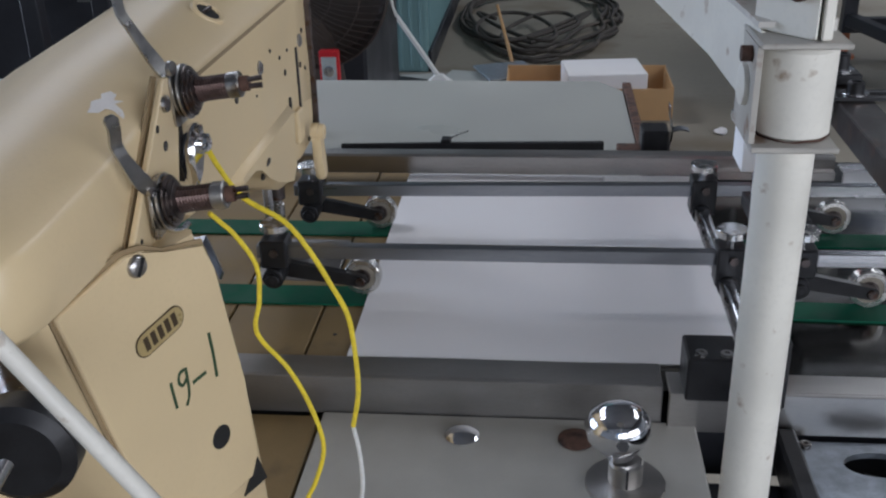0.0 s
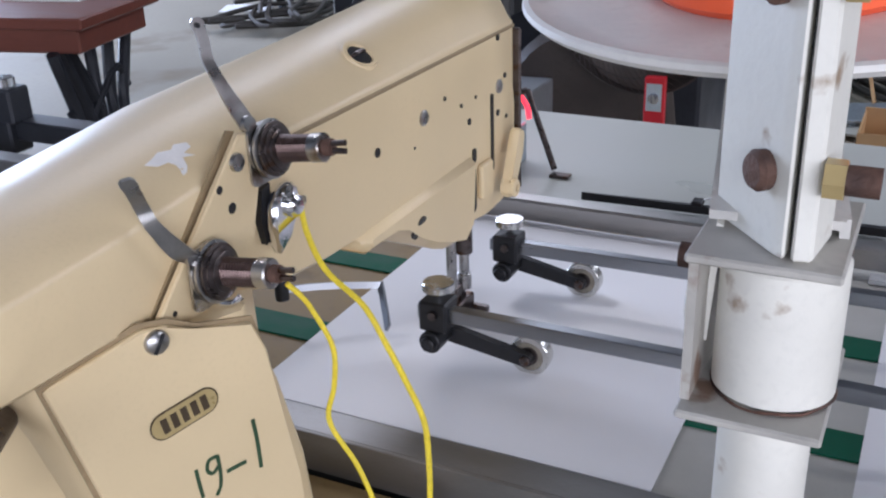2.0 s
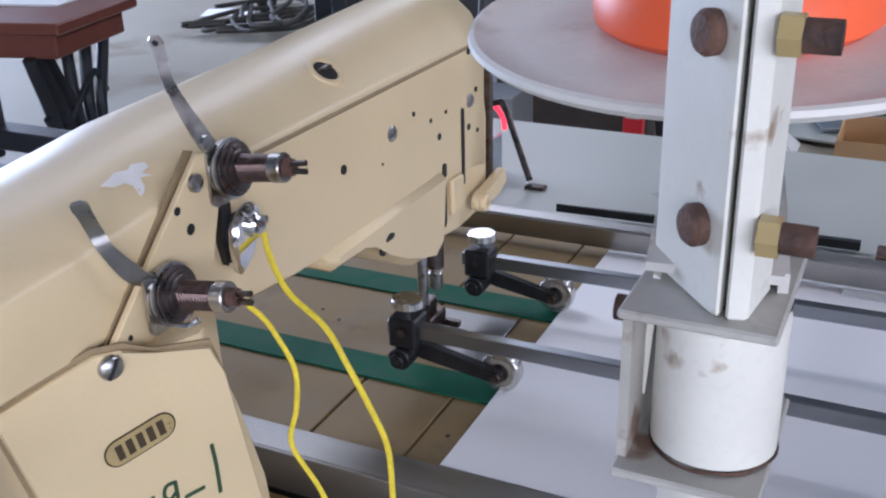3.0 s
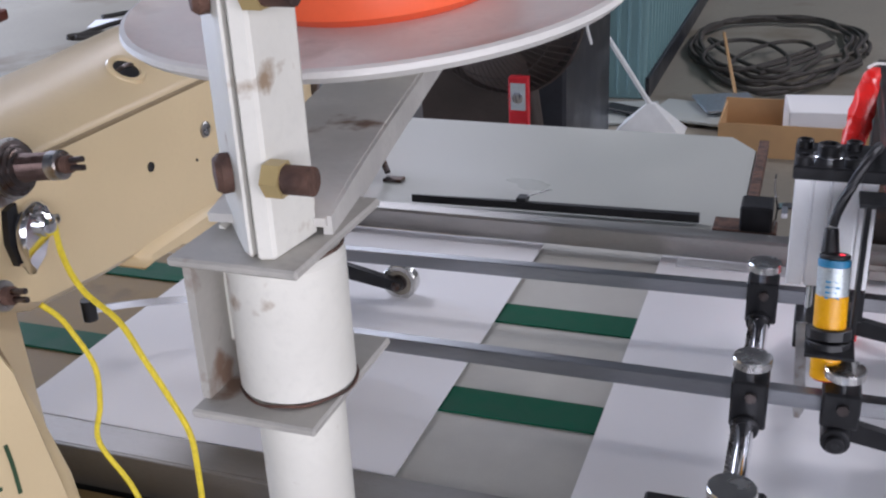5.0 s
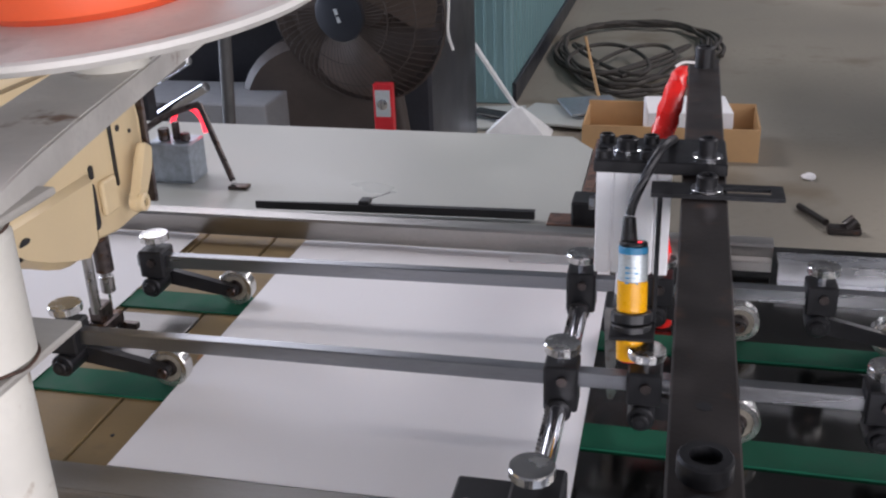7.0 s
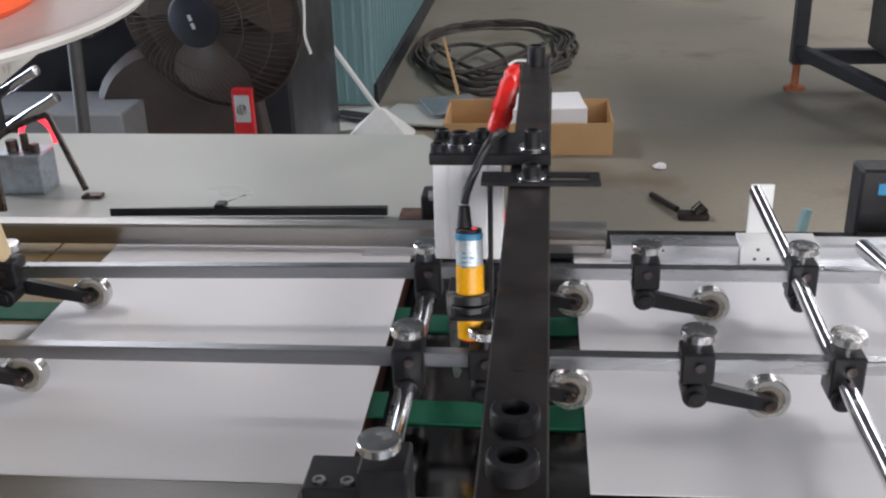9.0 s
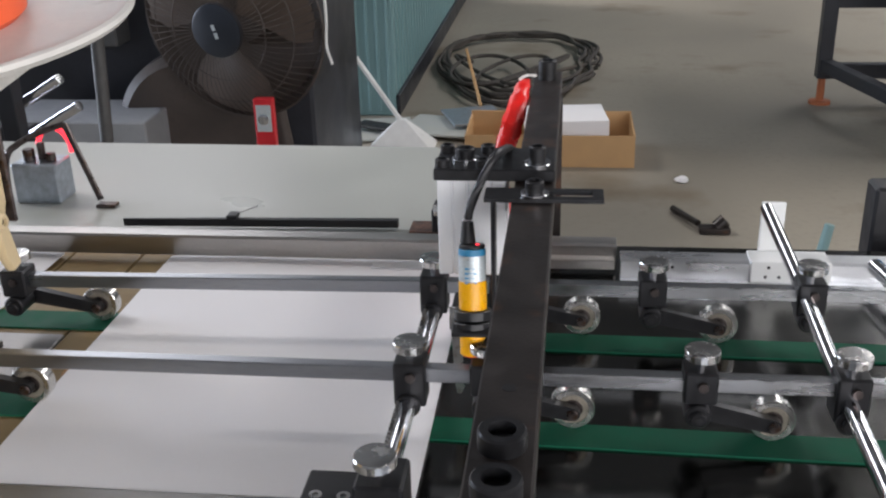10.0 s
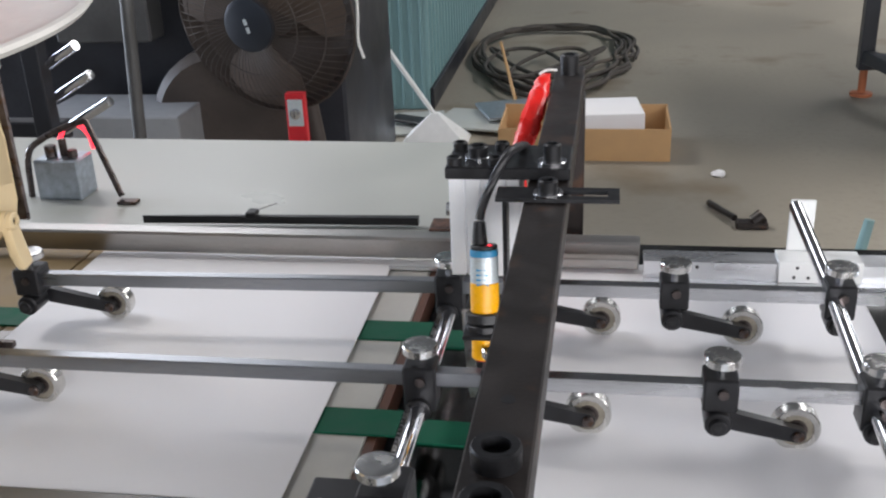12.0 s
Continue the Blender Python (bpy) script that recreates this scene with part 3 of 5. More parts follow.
socket_bolt(bar, BX(0.40), 0.402, 0.9435, 0.0088, 0.007)
socket_bolt(bar, BX(0.372), 0.374, 0.9435, 0.0088, 0.007)
socket_bolt(bar, BX(0.938), 0.938, 0.9435, 0.0075, 0.016)
part("tapped_hole", cyl(bm_(), (BX(0.44), 0.441, 0.9430), (BX(0.44), 0.441, 0.9437), 0.0028, seg=14), BLACK_PLASTIC, bar)

# pneumatic cylinder with slotted bracket and cutter blade
pc = thing("air_cylinder", "compact aluminium air cylinder hanging from a black plate", "cylinder", (0.2, 0.70, 0.86))
b = bm_()
for x0, x1 in ((0.1815, 0.1903), (0.1913, 0.1997), (0.2007, 0.2143), (0.2153, 0.2235)):
    part("profile_rib", box(bm_(), x0, x1, 0.681, 0.716, 0.881, 0.944, 0.0006), ANODISED, pc)
box(b, 0.1825, 0.2225, 0.6825, 0.715, 0.882, 0.9435)
part("profile", b, ANODISED, pc)
part("top_plate", box(bm_(), 0.1800, BX(0.69) + 0.012, 0.677, 0.722, 0.9442, 0.9515, 0.0008), BLACK_OXIDE, pc)
for x, y, wsh in ((0.1850, 0.6835, 0), (0.1850, 0.712, 0), (0.2095, 0.6835, 0), (0.2105, 0.712, 0)):
    socket_bolt(pc, x, y, 0.9515, 0.0045, 0.005)
socket_bolt(pc, 0.1975, 0.698, 0.9515, 0.0062, 0.006, 0.0085)
socket_bolt(pc, BX(0.69) + 0.001, 0.690, 0.9515, 0.0052, 0.010, 0.0085)
part("piston_rod", cyl(bm_(), (0.199, 0.698, 0.842), (0.199, 0.698, 0.8825), 0.006, seg=18), CHROME, pc)
part("blade", loft(bm_(), [[(x0, 0.660, z), (x1, 0.660, z), (x1, 0.6615, z), (x0, 0.6615, z)] for x0, x1, z in ((0.1935, 0.1962, 0.8075), (0.1925, 0.1985, 0.8130), (0.1895, 0.1955, 0.868))]), STEEL, pc, "thin steel cutter blade", smooth=0)
part("blade_holder", box(bm_(), 0.1885, 0.205, 0.668, 0.704, 0.848, 0.858, 0.0008), BLACK_OXIDE, pc)
part("fitting", cyl(bm_(), (0.176, 0.705, 0.915), (0.1792, 0.705, 0.915), 0.0042, seg=6), CHROME, pc)
sb = thing("slotted_bracket", "black slotted steel bracket bolted on the beam", "bracket", (0.24, 0.65, 0.9435))
b = bm_()
box(b, 0.2130, 0.2500, 0.642, 0.661, 0.9440, 0.9462), box(b, 0.2500, 0.2740, 0.642, 0.6475, 0.9440, 0.9462), box(b, 0.2500, 0.2740, 0.6555, 0.661, 0.9440, 0.9462), box(b, 0.2740, 0.2805, 0.642, 0.661, 0.9440, 0.9462)
part("plate", b, BLACK_OXIDE, sb, smooth=0)
part("drop_leg", box(bm_(), 0.2165, 0.2190, 0.646, 0.661, 0.868, 0.9438, 0.0005), BLACK_OXIDE, sb)
part("sensor_seat", box(bm_(), 0.1945, 0.2190, 0.627, 0.661, 0.8652, 0.8678, 0.0005), BLACK_OXIDE, sb)
socket_bolt(sb, BX(0.65) + 0.001, 0.651, 0.9462, 0.0055, 0.007, 0.0085)

# photo sensor with cable
S0, S1 = Vector((0.2066, 0.6370, 0.8490)), Vector((0.2048, 0.6540, 0.9150))
SA = (S1 - S0).normalized()
sn = thing("photo_sensor", "yellow barrel photo sensor with blue band and black nuts", "sensor", S0)


def along(a, b_):
    return S0 + SA * a, S0 + SA * b_


part("lower_barrel", cyl(bm_(), *along(0, 0.0135), 0.0082, seg=28, bev=0.0008), YELLOW, sn)
part("lens", cyl(bm_(), *along(-0.0008, 0.0002), 0.0065, seg=20), RED_PAINT, sn)
for a, c in ((0.0140, 0.0205), (0.0215, 0.0275)):
    part("nut", cyl(bm_(), *along(a, c), 0.0114, seg=12, bev=0.0006), BLACK_PLASTIC, sn, "black plastic ring nut")
part("upper_barrel", cyl(bm_(), *along(0.0275, 0.0450), 0.0083, seg=28, bev=0.0006), YELLOW, sn)
part("label_band", cyl(bm_(), *along(0.0450, 0.0600), 0.0081, seg=28), LABEL, sn, "silver printed label band")
for i in range(4):
    p = S0 + SA * (0.0470 + 0.0028 * i) + Vector((-0.0002, -0.0080, -0.001))
    part("label_line", box(bm_(), p.x - 0.0035, p.x + 0.0035 - 0.0015 * (i % 2), p.y - 0.0004, p.y + 0.001, p.z, p.z + 0.0009), BLUE, sn)
part("blue_band", cyl(bm_(), *along(0.0600, 0.0640), 0.0082, seg=28, bev=0.0005), BLUE, sn, "blue cap band")
part("cap", cyl(bm_(), *along(0.0640, 0.0665), 0.0078, seg=24, bev=0.0005), BLACK_PLASTIC, sn)
part("indicator_led", lathe(bm_(), [(0, 0.0016), (0.001, 0.0014), (0.0016, 0)], S0 + SA * 0.0665 + Vector((0.0035, -0.003, 0)), SA, 10), RED_GLOW, sn, "glowing red indicator")
part("cable_boot", cyl(bm_(), *[p + Vector((-0.0025, 0.002, 0)) for p in along(0.0665, 0.0790)], 0.0046, 0.0034, seg=14), BLACK_PLASTIC, sn)
cb = [(0.2022, 0.6585, 0.9270), (0.2040, 0.6600, 0.9350), (0.2100, 0.6640, 0.9490), (0.2170, 0.6730, 0.9610), (0.2215, 0.690, 0.9600), (0.2235, 0.725, 0.950), (0.2240, 0.76, 0.935)]
part("cable", tube(bm_(), cb, 0.0026, 10, 8), BLACK_PLASTIC, sn, "black sensor cable")

# red film wrapped cable behind the beam
rt = thing("red_wrapped_cable", "cable bundle wrapped in bright red plastic film", "cable", (0.222, 0.80, 0.80))
path = [(0.2265, 0.896, 0.9530), (0.2230, 0.880, 0.9440), (0.2170, 0.840, 0.9270), (0.2120, 0.800, 0.9130), (0.2150, 0.775, 0.890), (0.2205, 0.765, 0.855), (0.222, 0.775, 0.8005)]
b = tube(bm_(), path, [0.003, 0.0042, 0.0052, 0.0058, 0.0064, 0.0068, 0.0072, 0.0076, 0.0080, 0.0082, 0.0083, 0.0083, 0.0082, 0.0080, 0.0078, 0.0076, 0.0074, 0.0072], 12, 6, 0.7)
for v in b.verts:
    v.co += 0.0016 * noise.noise_vector(v.co * 160)
part("film", b, RED_TAPE, rt)
part("tie", tube(bm_(), [(0.2215, 0.895, 0.9535), (0.2270, 0.898, 0.9560), (0.2350, 0.900, 0.9555)], 0.0011, 6, 6), WHITE_CORD, rt, "white cord tie")

tab = thing("leather_tab", "small orange-brown leather tab lying on the bed", "tab", (-0.062, 0.68, 0.7985))
part("tab", prism(bm_(), rounded(0.034, 0.026, 0.011), lambda u, v, w: Vector((-0.066 + u, 0.684 + v, 0.7987 + w)), 0.0008), LEATHER, tab, smooth=0)


# ---- sewing machine ----
sm = thing("sewing_machine", "old beige enamelled industrial sewing machine, worn and chipped", "sewing machine", (-0.18, 0.42, 0.778))


def arm_section(y, top, right=-0.131, left=-0.250, bottom=0.930, crease=1.0045):
    h = top - crease
    pts = [(right, bottom + 0.006), (right, crease - 0.02), (right, crease), (right - 0.0025, crease + 0.0025), (right - 0.009, crease + h * 0.48), (right - 0.020, crease + h * 0.80),
           (right - 0.034, crease + h * 0.96), (right - 0.048, top), (right - 0.062, crease + h * 0.93), (right - 0.078, crease + h * 0.62), (right - 0.092, crease + h * 0.05),
           (left, crease - 0.035), (left, bottom + 0.01), (left + 0.008, bottom), (right - 0.008, bottom)]
    return [(x, y, z) for x, z in pts]


b = bm_()
rows = [(0.284, 0.996, -0.141, 0.962, 0.988), (0.290, 1.001, -0.135, 0.958, 0.990), (0.300, 1.005, -0.131, 0.957, 0.992), (0.318, 1.0065, -0.131, 0.956, 0.992), (0.37, 1.0105, -0.131, 0.955, 0.995), (0.43, 1.0165, -0.131, 0.945, 1.001),
        (0.456, 1.0195, -0.131, 0.934, 1.0040), (0.50, 1.0220, -0.131, 0.929, 1.0045), (0.56, 1.0255, -0.131, 0.926, 1.0048), (0.60, 1.0285, -0.131, 0.925, 1.0050), (0.70, 1.0345, -0.131, 0.918, 1.0055), (0.732, 1.0350, -0.131, 0.912, 1.0055), (0.737, 1.0310, -0.1335, 0.915, 1.003)]
loft(b, [arm_section(y, top, right, -0.236, bot, cr) for y, top, right, bot, cr in rows])
part("arm", b, ENAMEL, sm, smooth=50)
# boss and head housing under the arm
b = bm_()
o = [(0.528, 0.935), (0.528, 0.9225), (0.536, 0.9205), (0.560, 0.9300), (0.575, 0.9245), (0.588, 0.9090), (0.604, 0.8950), (0.626, 0.8860), (0.646, 0.8850), (0.662, 0.8870), (0.668, 0.935)]
prism(b, o, lambda u, v, w: Vector((-0.1270 - w, u, v)), 0.088, 0.005)
part("head_housing", b, ENAMEL, sm, smooth=40)
b = bm_()
prism(b, [(0.664, 0.930), (0.664, 0.8890), (0.690, 0.8850), (0.728, 0.8870), (0.736, 0.905), (0.737, 0.950), (0.734, 0.965)], lambda u, v, w: Vector((-0.1312 - w, u, v)), 0.080, 0.002)
part("face_block", b, ENAMEL, sm, smooth=40)
part("face_plate", box(bm_(), -0.2150, -0.1275, 0.7370, 0.7400, 0.888, 1.000, 0.0012), DARK_STEEL, sm, "dark steel face plate")
for y0, y1, z0, z1, d in ((0.6945, 0.6975, 0.915, 0.966, 0.0006), (0.6600, 0.6690, 0.8960, 0.9270, 0.0005), (0.6655, 0.6700, 0.9290, 0.9380, 0.0005)):
    part("slot", prism(bm_(), [(u + (y0 + y1) / 2, v + (z0 + z1) / 2) for u, v in rounded(y1 - y0, z1 - z0, (y1 - y0) * 0.48)],
                       lambda u, v, w: Vector((-0.1310 + w, u, v)), 0.0006 + d), BLACK_PLASTIC, sm)
part("slide_block", box(bm_(), -0.1312, -0.1270, 0.6730, 0.6900, 0.9020, 0.9250, 0.0012), ENAMEL, sm)
for y, z, r in ((0.549, 0.972, 0.0026), (0.629, 0.980, 0.0014), (0.651, 0.970, 0.0014), (0.662, 0.957, 0.0022), (0.672, 0.970, 0.0012), (0.707, 1.0000, 0.0022), (0.706, 0.951, 0.0022),
                (0.718, 0.973, 0.0018), (0.720, 0.945, 0.0015), (0.590, 0.962, 0.0008), (0.536, 0.929, 0.0012), (0.715, 0.892, 0.0018)):
    part("screw_hole", cyl(bm_(), (-0.1316, y, z), (-0.1303, y, z), r, seg=12), BLACK_PLASTIC, sm)
for y, z in ((0.602, 0.976), (0.708, 0.968)):
    part("arm_screw", lathe(bm_(), [(0, 0.0046), (0.0010, 0.0046), (0.0022, 0.0028), (0.0025, 0)], (-0.1311, y, z), (1, 0, 0), 18), STEEL, sm, "domed steel screw")
ch = [(0, 0), (6, 3), (10, 1), (16, 4), (15, 8), (9, 9), (12, 14), (6, 11), (3, 17), (0, 21), (-3, 22), (0, 15), (-2, 9), (-8, 8), (-12, 3), (-6, 2)]
# white chip of bare primer on the arm's shoulder
b = bm_()
ARM_ROWS = rows


def arm_skin(y, k, off):
    """A place on the arm's shoulder: k runs over the section's points from the crease to the top."""
    near = [r for r in ARM_ROWS if r[0] <= y][-1]
    far = [r for r in ARM_ROWS if r[0] > y][0]
    f = (y - near[0]) / (far[0] - near[0])
    sec_ = [Vector(p).lerp(Vector(q_), f) for p, q_ in zip(arm_section(near[0], near[1], near[2], -0.236, near[3], near[4]), arm_section(far[0], far[1], far[2], -0.236, far[3], far[4]))]
    i_ = int(k)
    return sec_[i_].lerp(sec_[i_ + 1], k - i_) + Vector((off * 0.7, 0, off * 0.7))


CH_Y, CH_K = 0.412, 3.9
for off in (0.0004,):
    ring = [b.verts.new(arm_skin(CH_Y + p * 0.0009, CH_K + 1.2 - q * 0.065, off)) for p, q in ch]
    mid = b.verts.new(arm_skin(CH_Y + 0.002, CH_K + 0.8, off))
    for p, q in zip(ring, ring[1:] + ring[:1]):
        b.faces.new((p, q, mid))
part("paint_chip", b, CHIP, sm, "patch of chipped paint showing white primer", smooth=0)
# crease ledge drawn as a painted line of shade, oil hole, bare chip, top corner tab
part("crease", loft(bm_(), [[(-0.1306, y, 1.0040), (-0.1301, y, 1.0032), (-0.1301, y, 1.0022), (-0.1306, y, 1.0015)] for y in (0.475, 0.60, 0.733)]), SEAM_SHADE, sm, smooth=0)
OH = arm_skin(0.562, 4.55, 0.0)
part("oil_hole_rim", lathe(bm_(), [(0, 0.0105), (0.0018, 0.0096), (0.0018, 0.0074), (0.0004, 0.0068)], OH, (0.55, -0.1, 0.8), 22), ENAMEL, sm)
part("oil_hole", cyl(bm_(), OH, OH + Vector((0.0006, 0, 0.0009)), 0.0068, seg=18), BLACK_PLASTIC, sm)
part("oil_hook", tube(bm_(), [OH + Vector(p) for p in ((-0.002, -0.006, 0.0005), (0.001, -0.004, 0.0025), (0.001, 0.003, 0.0025), (-0.001, 0.006, 0.001))], 0.0012, 6, 5), DARK_STEEL, sm)
part("cap_tab", box(bm_(), -0.205, -0.178, 0.705, 0.731, 1.030, 1.0375, 0.002), ENAMEL, sm)
# column: body, cover plate
CP = Vector((-0.1245, 0.363, 0.955))
CU, CV, CN = Vector((0.401, 0.916, 0.0)), Vector((0.020, -0.009, -1.0)).normalized(), Vector((0.916, -0.400, 0.022)).normalized()


def on_cover(u, v, w):
    """A place on the column's cover plate: u across, v down, w out of it."""
    return CP + CU * u + CV * v + CN * w


b = bm_()
rings = []
for v, ul, ur in ((0.177, 0.004, 0.0700), (0.150, -0.004, 0.0690), (0.110, -0.013, 0.0665), (0.080, -0.0190, 0.0640), (0.040, -0.0300, 0.0555), (0.012, -0.0400, 0.0470), (0.001, -0.0420, 0.0450)):
    near = [on_cover(ul, v, -0.0036), on_cover((ul + ur) / 2, v, -0.0034), on_cover(ur - 0.004, v, -0.0040), on_cover(ur, v, -0.0080), on_cover(ur - 0.002, v, -0.018), on_cover(ur - 0.008, v, -0.030)]
    z = near[0].z
    back = [Vector((-0.150, 0.458 + v * 0.03, z)), Vector((-0.228, 0.456, z)), Vector((-0.236, 0.445, z)), Vector((-0.236, 0.36, z)), on_cover(ul - 0.004, v, -0.075), on_cover(ul - 0.010, v, -0.035), on_cover(ul - 0.004, v, -0.008)]
    rings.append(near + back)
loft(b, rings)
part("column", b, ENAMEL, sm, smooth=50)
b = bm_()
prism(b, [(-0.0405, 0.0040), (-0.0380, 0.0025), (-0.0020, -0.0066), (0.0080, -0.0052), (0.0200, 0.0010), (0.0430, 0.0060), (0.0485, 0.0200), (0.0570, 0.0850), (0.0590, 0.1300), (0.0530, 0.1400), (-0.0040, 0.1400), (-0.0090, 0.1330)],
      lambda u, v, w: on_cover(u, v, w - 0.0032), 0.0032, 0.0008)
part("cover_plate", b, ENAMEL, sm, "beige cover plate of the column", smooth=40)
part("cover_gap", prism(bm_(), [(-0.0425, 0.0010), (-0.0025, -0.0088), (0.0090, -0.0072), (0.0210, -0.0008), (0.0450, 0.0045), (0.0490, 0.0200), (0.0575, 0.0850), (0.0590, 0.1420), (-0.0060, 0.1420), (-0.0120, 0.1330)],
                        lambda u, v, w: on_cover(u, v, w - 0.0036), 0.0010), SEAM_SHADE, sm, "dark seam round the cover plate")
part("cover_screw", lathe(bm_(), [(0, 0.0050), (0.0010, 0.0050), (0.0024, 0.0040), (0.0028, 0)], on_cover(0.0030, -0.0005, 0.0), CN, 22), STEEL, sm, "slotted steel cover screw", smooth=50)
part("screw_slot", box(bm_(), -0.0042, 0.0042, -0.0006, 0.0006, -0.0006, 0.0004, 0, Matrix.Translation(on_cover(0.0030, -0.0005, 0.0028)) @ CN.to_track_quat("Z", "Y").to_matrix().to_4x4() @ pose(0, 0, 0, 0, 0, 60)), BLACK_PLASTIC, sm)
# maker's badge, drawn as plain bars
BC = (0.0092, 0.0333)


def badge(u, v, w):
    a = radians(-11)
    return on_cover(BC[0] + u * math.cos(a) - v * math.sin(a), BC[1] + u * math.sin(a) + v * math.cos(a), 0.0002 + w)


part("badge_rim", prism(bm_(), rounded(0.0300, 0.0118, 0.0058), badge, 0.0003), BADGE_INK, sm, "dark rim of the oval badge", smooth=0)
part("badge", prism(bm_(), rounded(0.0288, 0.0106, 0.0052), badge, 0.0005), BADGE, sm, "oval gilt maker's badge", smooth=0)
for i in range(5):
    u = -0.0088 + i * 0.0044
    part("badge_bar", prism(bm_(), [(u - 0.0014, -0.0033), (u + 0.0014, -0.0033), (u + 0.0014, 0.0033), (u - 0.0014, 0.0033)], badge, 0.0007), BADGE_INK, sm, smooth=0)


def ink_stroke(pts, width):
    b = bm_()
    tube(b, [on_cover(u, v, 0.0) for u, v in pts], width / 2, 6, 5, 1.0)
    for v in b.verts:
        d = (v.co - CP).dot(CN)
        v.co += CN * (0.0002 + d * 0.15 - d)
    part("ink_figure", b, INK, sm, "handwritten dark green marker figures 19-1")


ink_stroke([(0.0376, 0.0485), (0.0384, 0.0590), (0.0386, 0.0725)], 0.0021)
ink_stroke([(0.0230, 0.0672), (0.0275, 0.0668), (0.0322, 0.0665)], 0.0021)
ink_stroke([(0.0195, 0.0580), (0.0160, 0.0585), (0.0148, 0.0625), (0.0170, 0.0650), (0.0200, 0.0620), (0.0198, 0.0575), (0.0202, 0.0650), (0.0195, 0.0720), (0.0172, 0.0760)], 0.0019)
ink_stroke([(0.0100, 0.0600), (0.0105, 0.0670), (0.0112, 0.0740)], 0.0019)
part("oil_plug", lathe(bm_(), [(0, 0.0062), (0.0005, 0.0060), (0.0006, 0)], on_cover(0.0354, 0.1046, 0.0), CN, 18), BLACK_PLASTIC, sm, "dark hole in the cover plate")
part("foot_notch", prism(bm_(), [(0.0480, 0.1500), (0.0610, 0.1340), (0.0660, 0.1500)], lambda u, v, w: on_cover(u, v, w - 0.0038), 0.0012), BLACK_PLASTIC, sm)
# tension bracket plate, standing off the arm
b = bm_()
prism(b, [(0.3655, 0.9555), (0.3960, 0.9490), (0.4300, 0.9600), (0.4440, 1.0000), (0.4420, 1.0150), (0.4310, 1.0170)], lambda u, v, w: Vector((-0.1285 + w, u, v)), 0.0030, 0.0006)
part("tension_bracket", b, ENAMEL, sm, "beige tension bracket plate", smooth=30)
# The shade beside the bracket is painted as a thin dark strip.
part("bracket_gap", prism(bm_(), [(0.3635, 0.9520), (0.3665, 0.9500), (0.4340, 1.0170), (0.4295, 1.0185)], lambda u, v, w: Vector((-0.1311 + w, u, v)), 0.0012), SEAM_SHADE, sm, "dark strip with the shade behind the bracket painted in")
for y, z, r in ((0.4150, 0.9985, 0.0018), (0.4215, 0.9885, 0.0024), (0.3800, 0.9600, 0.0012)):
    part("bracket_hole", cyl(bm_(), (-0.1262, y, z), (-0.1252, y, z), r, seg=12), BLACK_PLASTIC, sm)
part("bracket_screw", lathe(bm_(), [(0, 0.0040), (0.0018, 0.0038), (0.0024, 0)], (-0.1255, 0.4270, 1.0065), (1, 0, 0), 16), STEEL, sm)


def tension(x, y, z, tip):
    """A thread tension: pressed discs, coil spring, split post with a thumb nut."""
    p, a = Vector((x, y, z)), Vector((1, 0.02, 0.13)).normalized()
    t = part("tension_post", cyl(bm_(), p, p + a * tip, 0.0036, seg=14), RUST, sm)
    for i, (d, r) in enumerate(((0.0005, 0.0122), (0.0030, 0.0128), (0.0052, 0.0116), (0.0066, 0.0100), (0.0078, 0.0082))):
        part("tension_disc", lathe(bm_(), [(0, r * 0.86), (0.0004, r), (0.0014, r), (0.0022, r * 0.8), (0.0022, 0.003)], p + a * d, a, 32), STEEL if i in (0, 1) else DARK_STEEL, sm, "pressed steel tension disc")
    sp, q = [], a.to_track_quat("Z", "Y")
    n = 144
    for i in range(n + 1):
        k = i / n
        ang_ = 2 * math.pi * 12 * k
        rr_ = 0.0056 - 0.0006 * min(1, k * 3)
        sp.append(p + a * (0.0085 + (tip - 0.0180) * k) + q @ Vector((rr_ * math.cos(ang_), rr_ * math.sin(ang_), 0)))
    part("tension_spring", tube(bm_(), sp, 0.00095, 6, 1), SPRING, sm, "coiled tension spring")
    part("thumb_nut", cyl(bm_(), p + a * (tip - 0.0098), p + a * (tip - 0.0035), 0.0061, seg=30, bev=0.0006), STEEL, sm, "knurled steel thumb nut")
    for s in (-1, 1):
        part("post_prong", cyl(bm_(), p + a * (tip - 0.004) + Vector((0, 0, 0.0014 * s)), p + a * (tip + 0.0062) + Vector((0, 0, 0.0018 * s)), 0.0013, seg=8), DARK_STEEL, sm)
    part("check_plate", prism(bm_(), [(u, v) for u, v in rounded(0.020, 0.026, 0.004)], lambda u, v, w: Vector((x + 0.0002 + w, y - 0.002 + u, z - 0.001 + v)), 0.0012), STEEL, sm, "worn steel back plate")


tension(-0.1255, 0.4470, 1.0060, 0.0340)
tension(-0.1235, 0.4000, 0.9700, 0.0345)
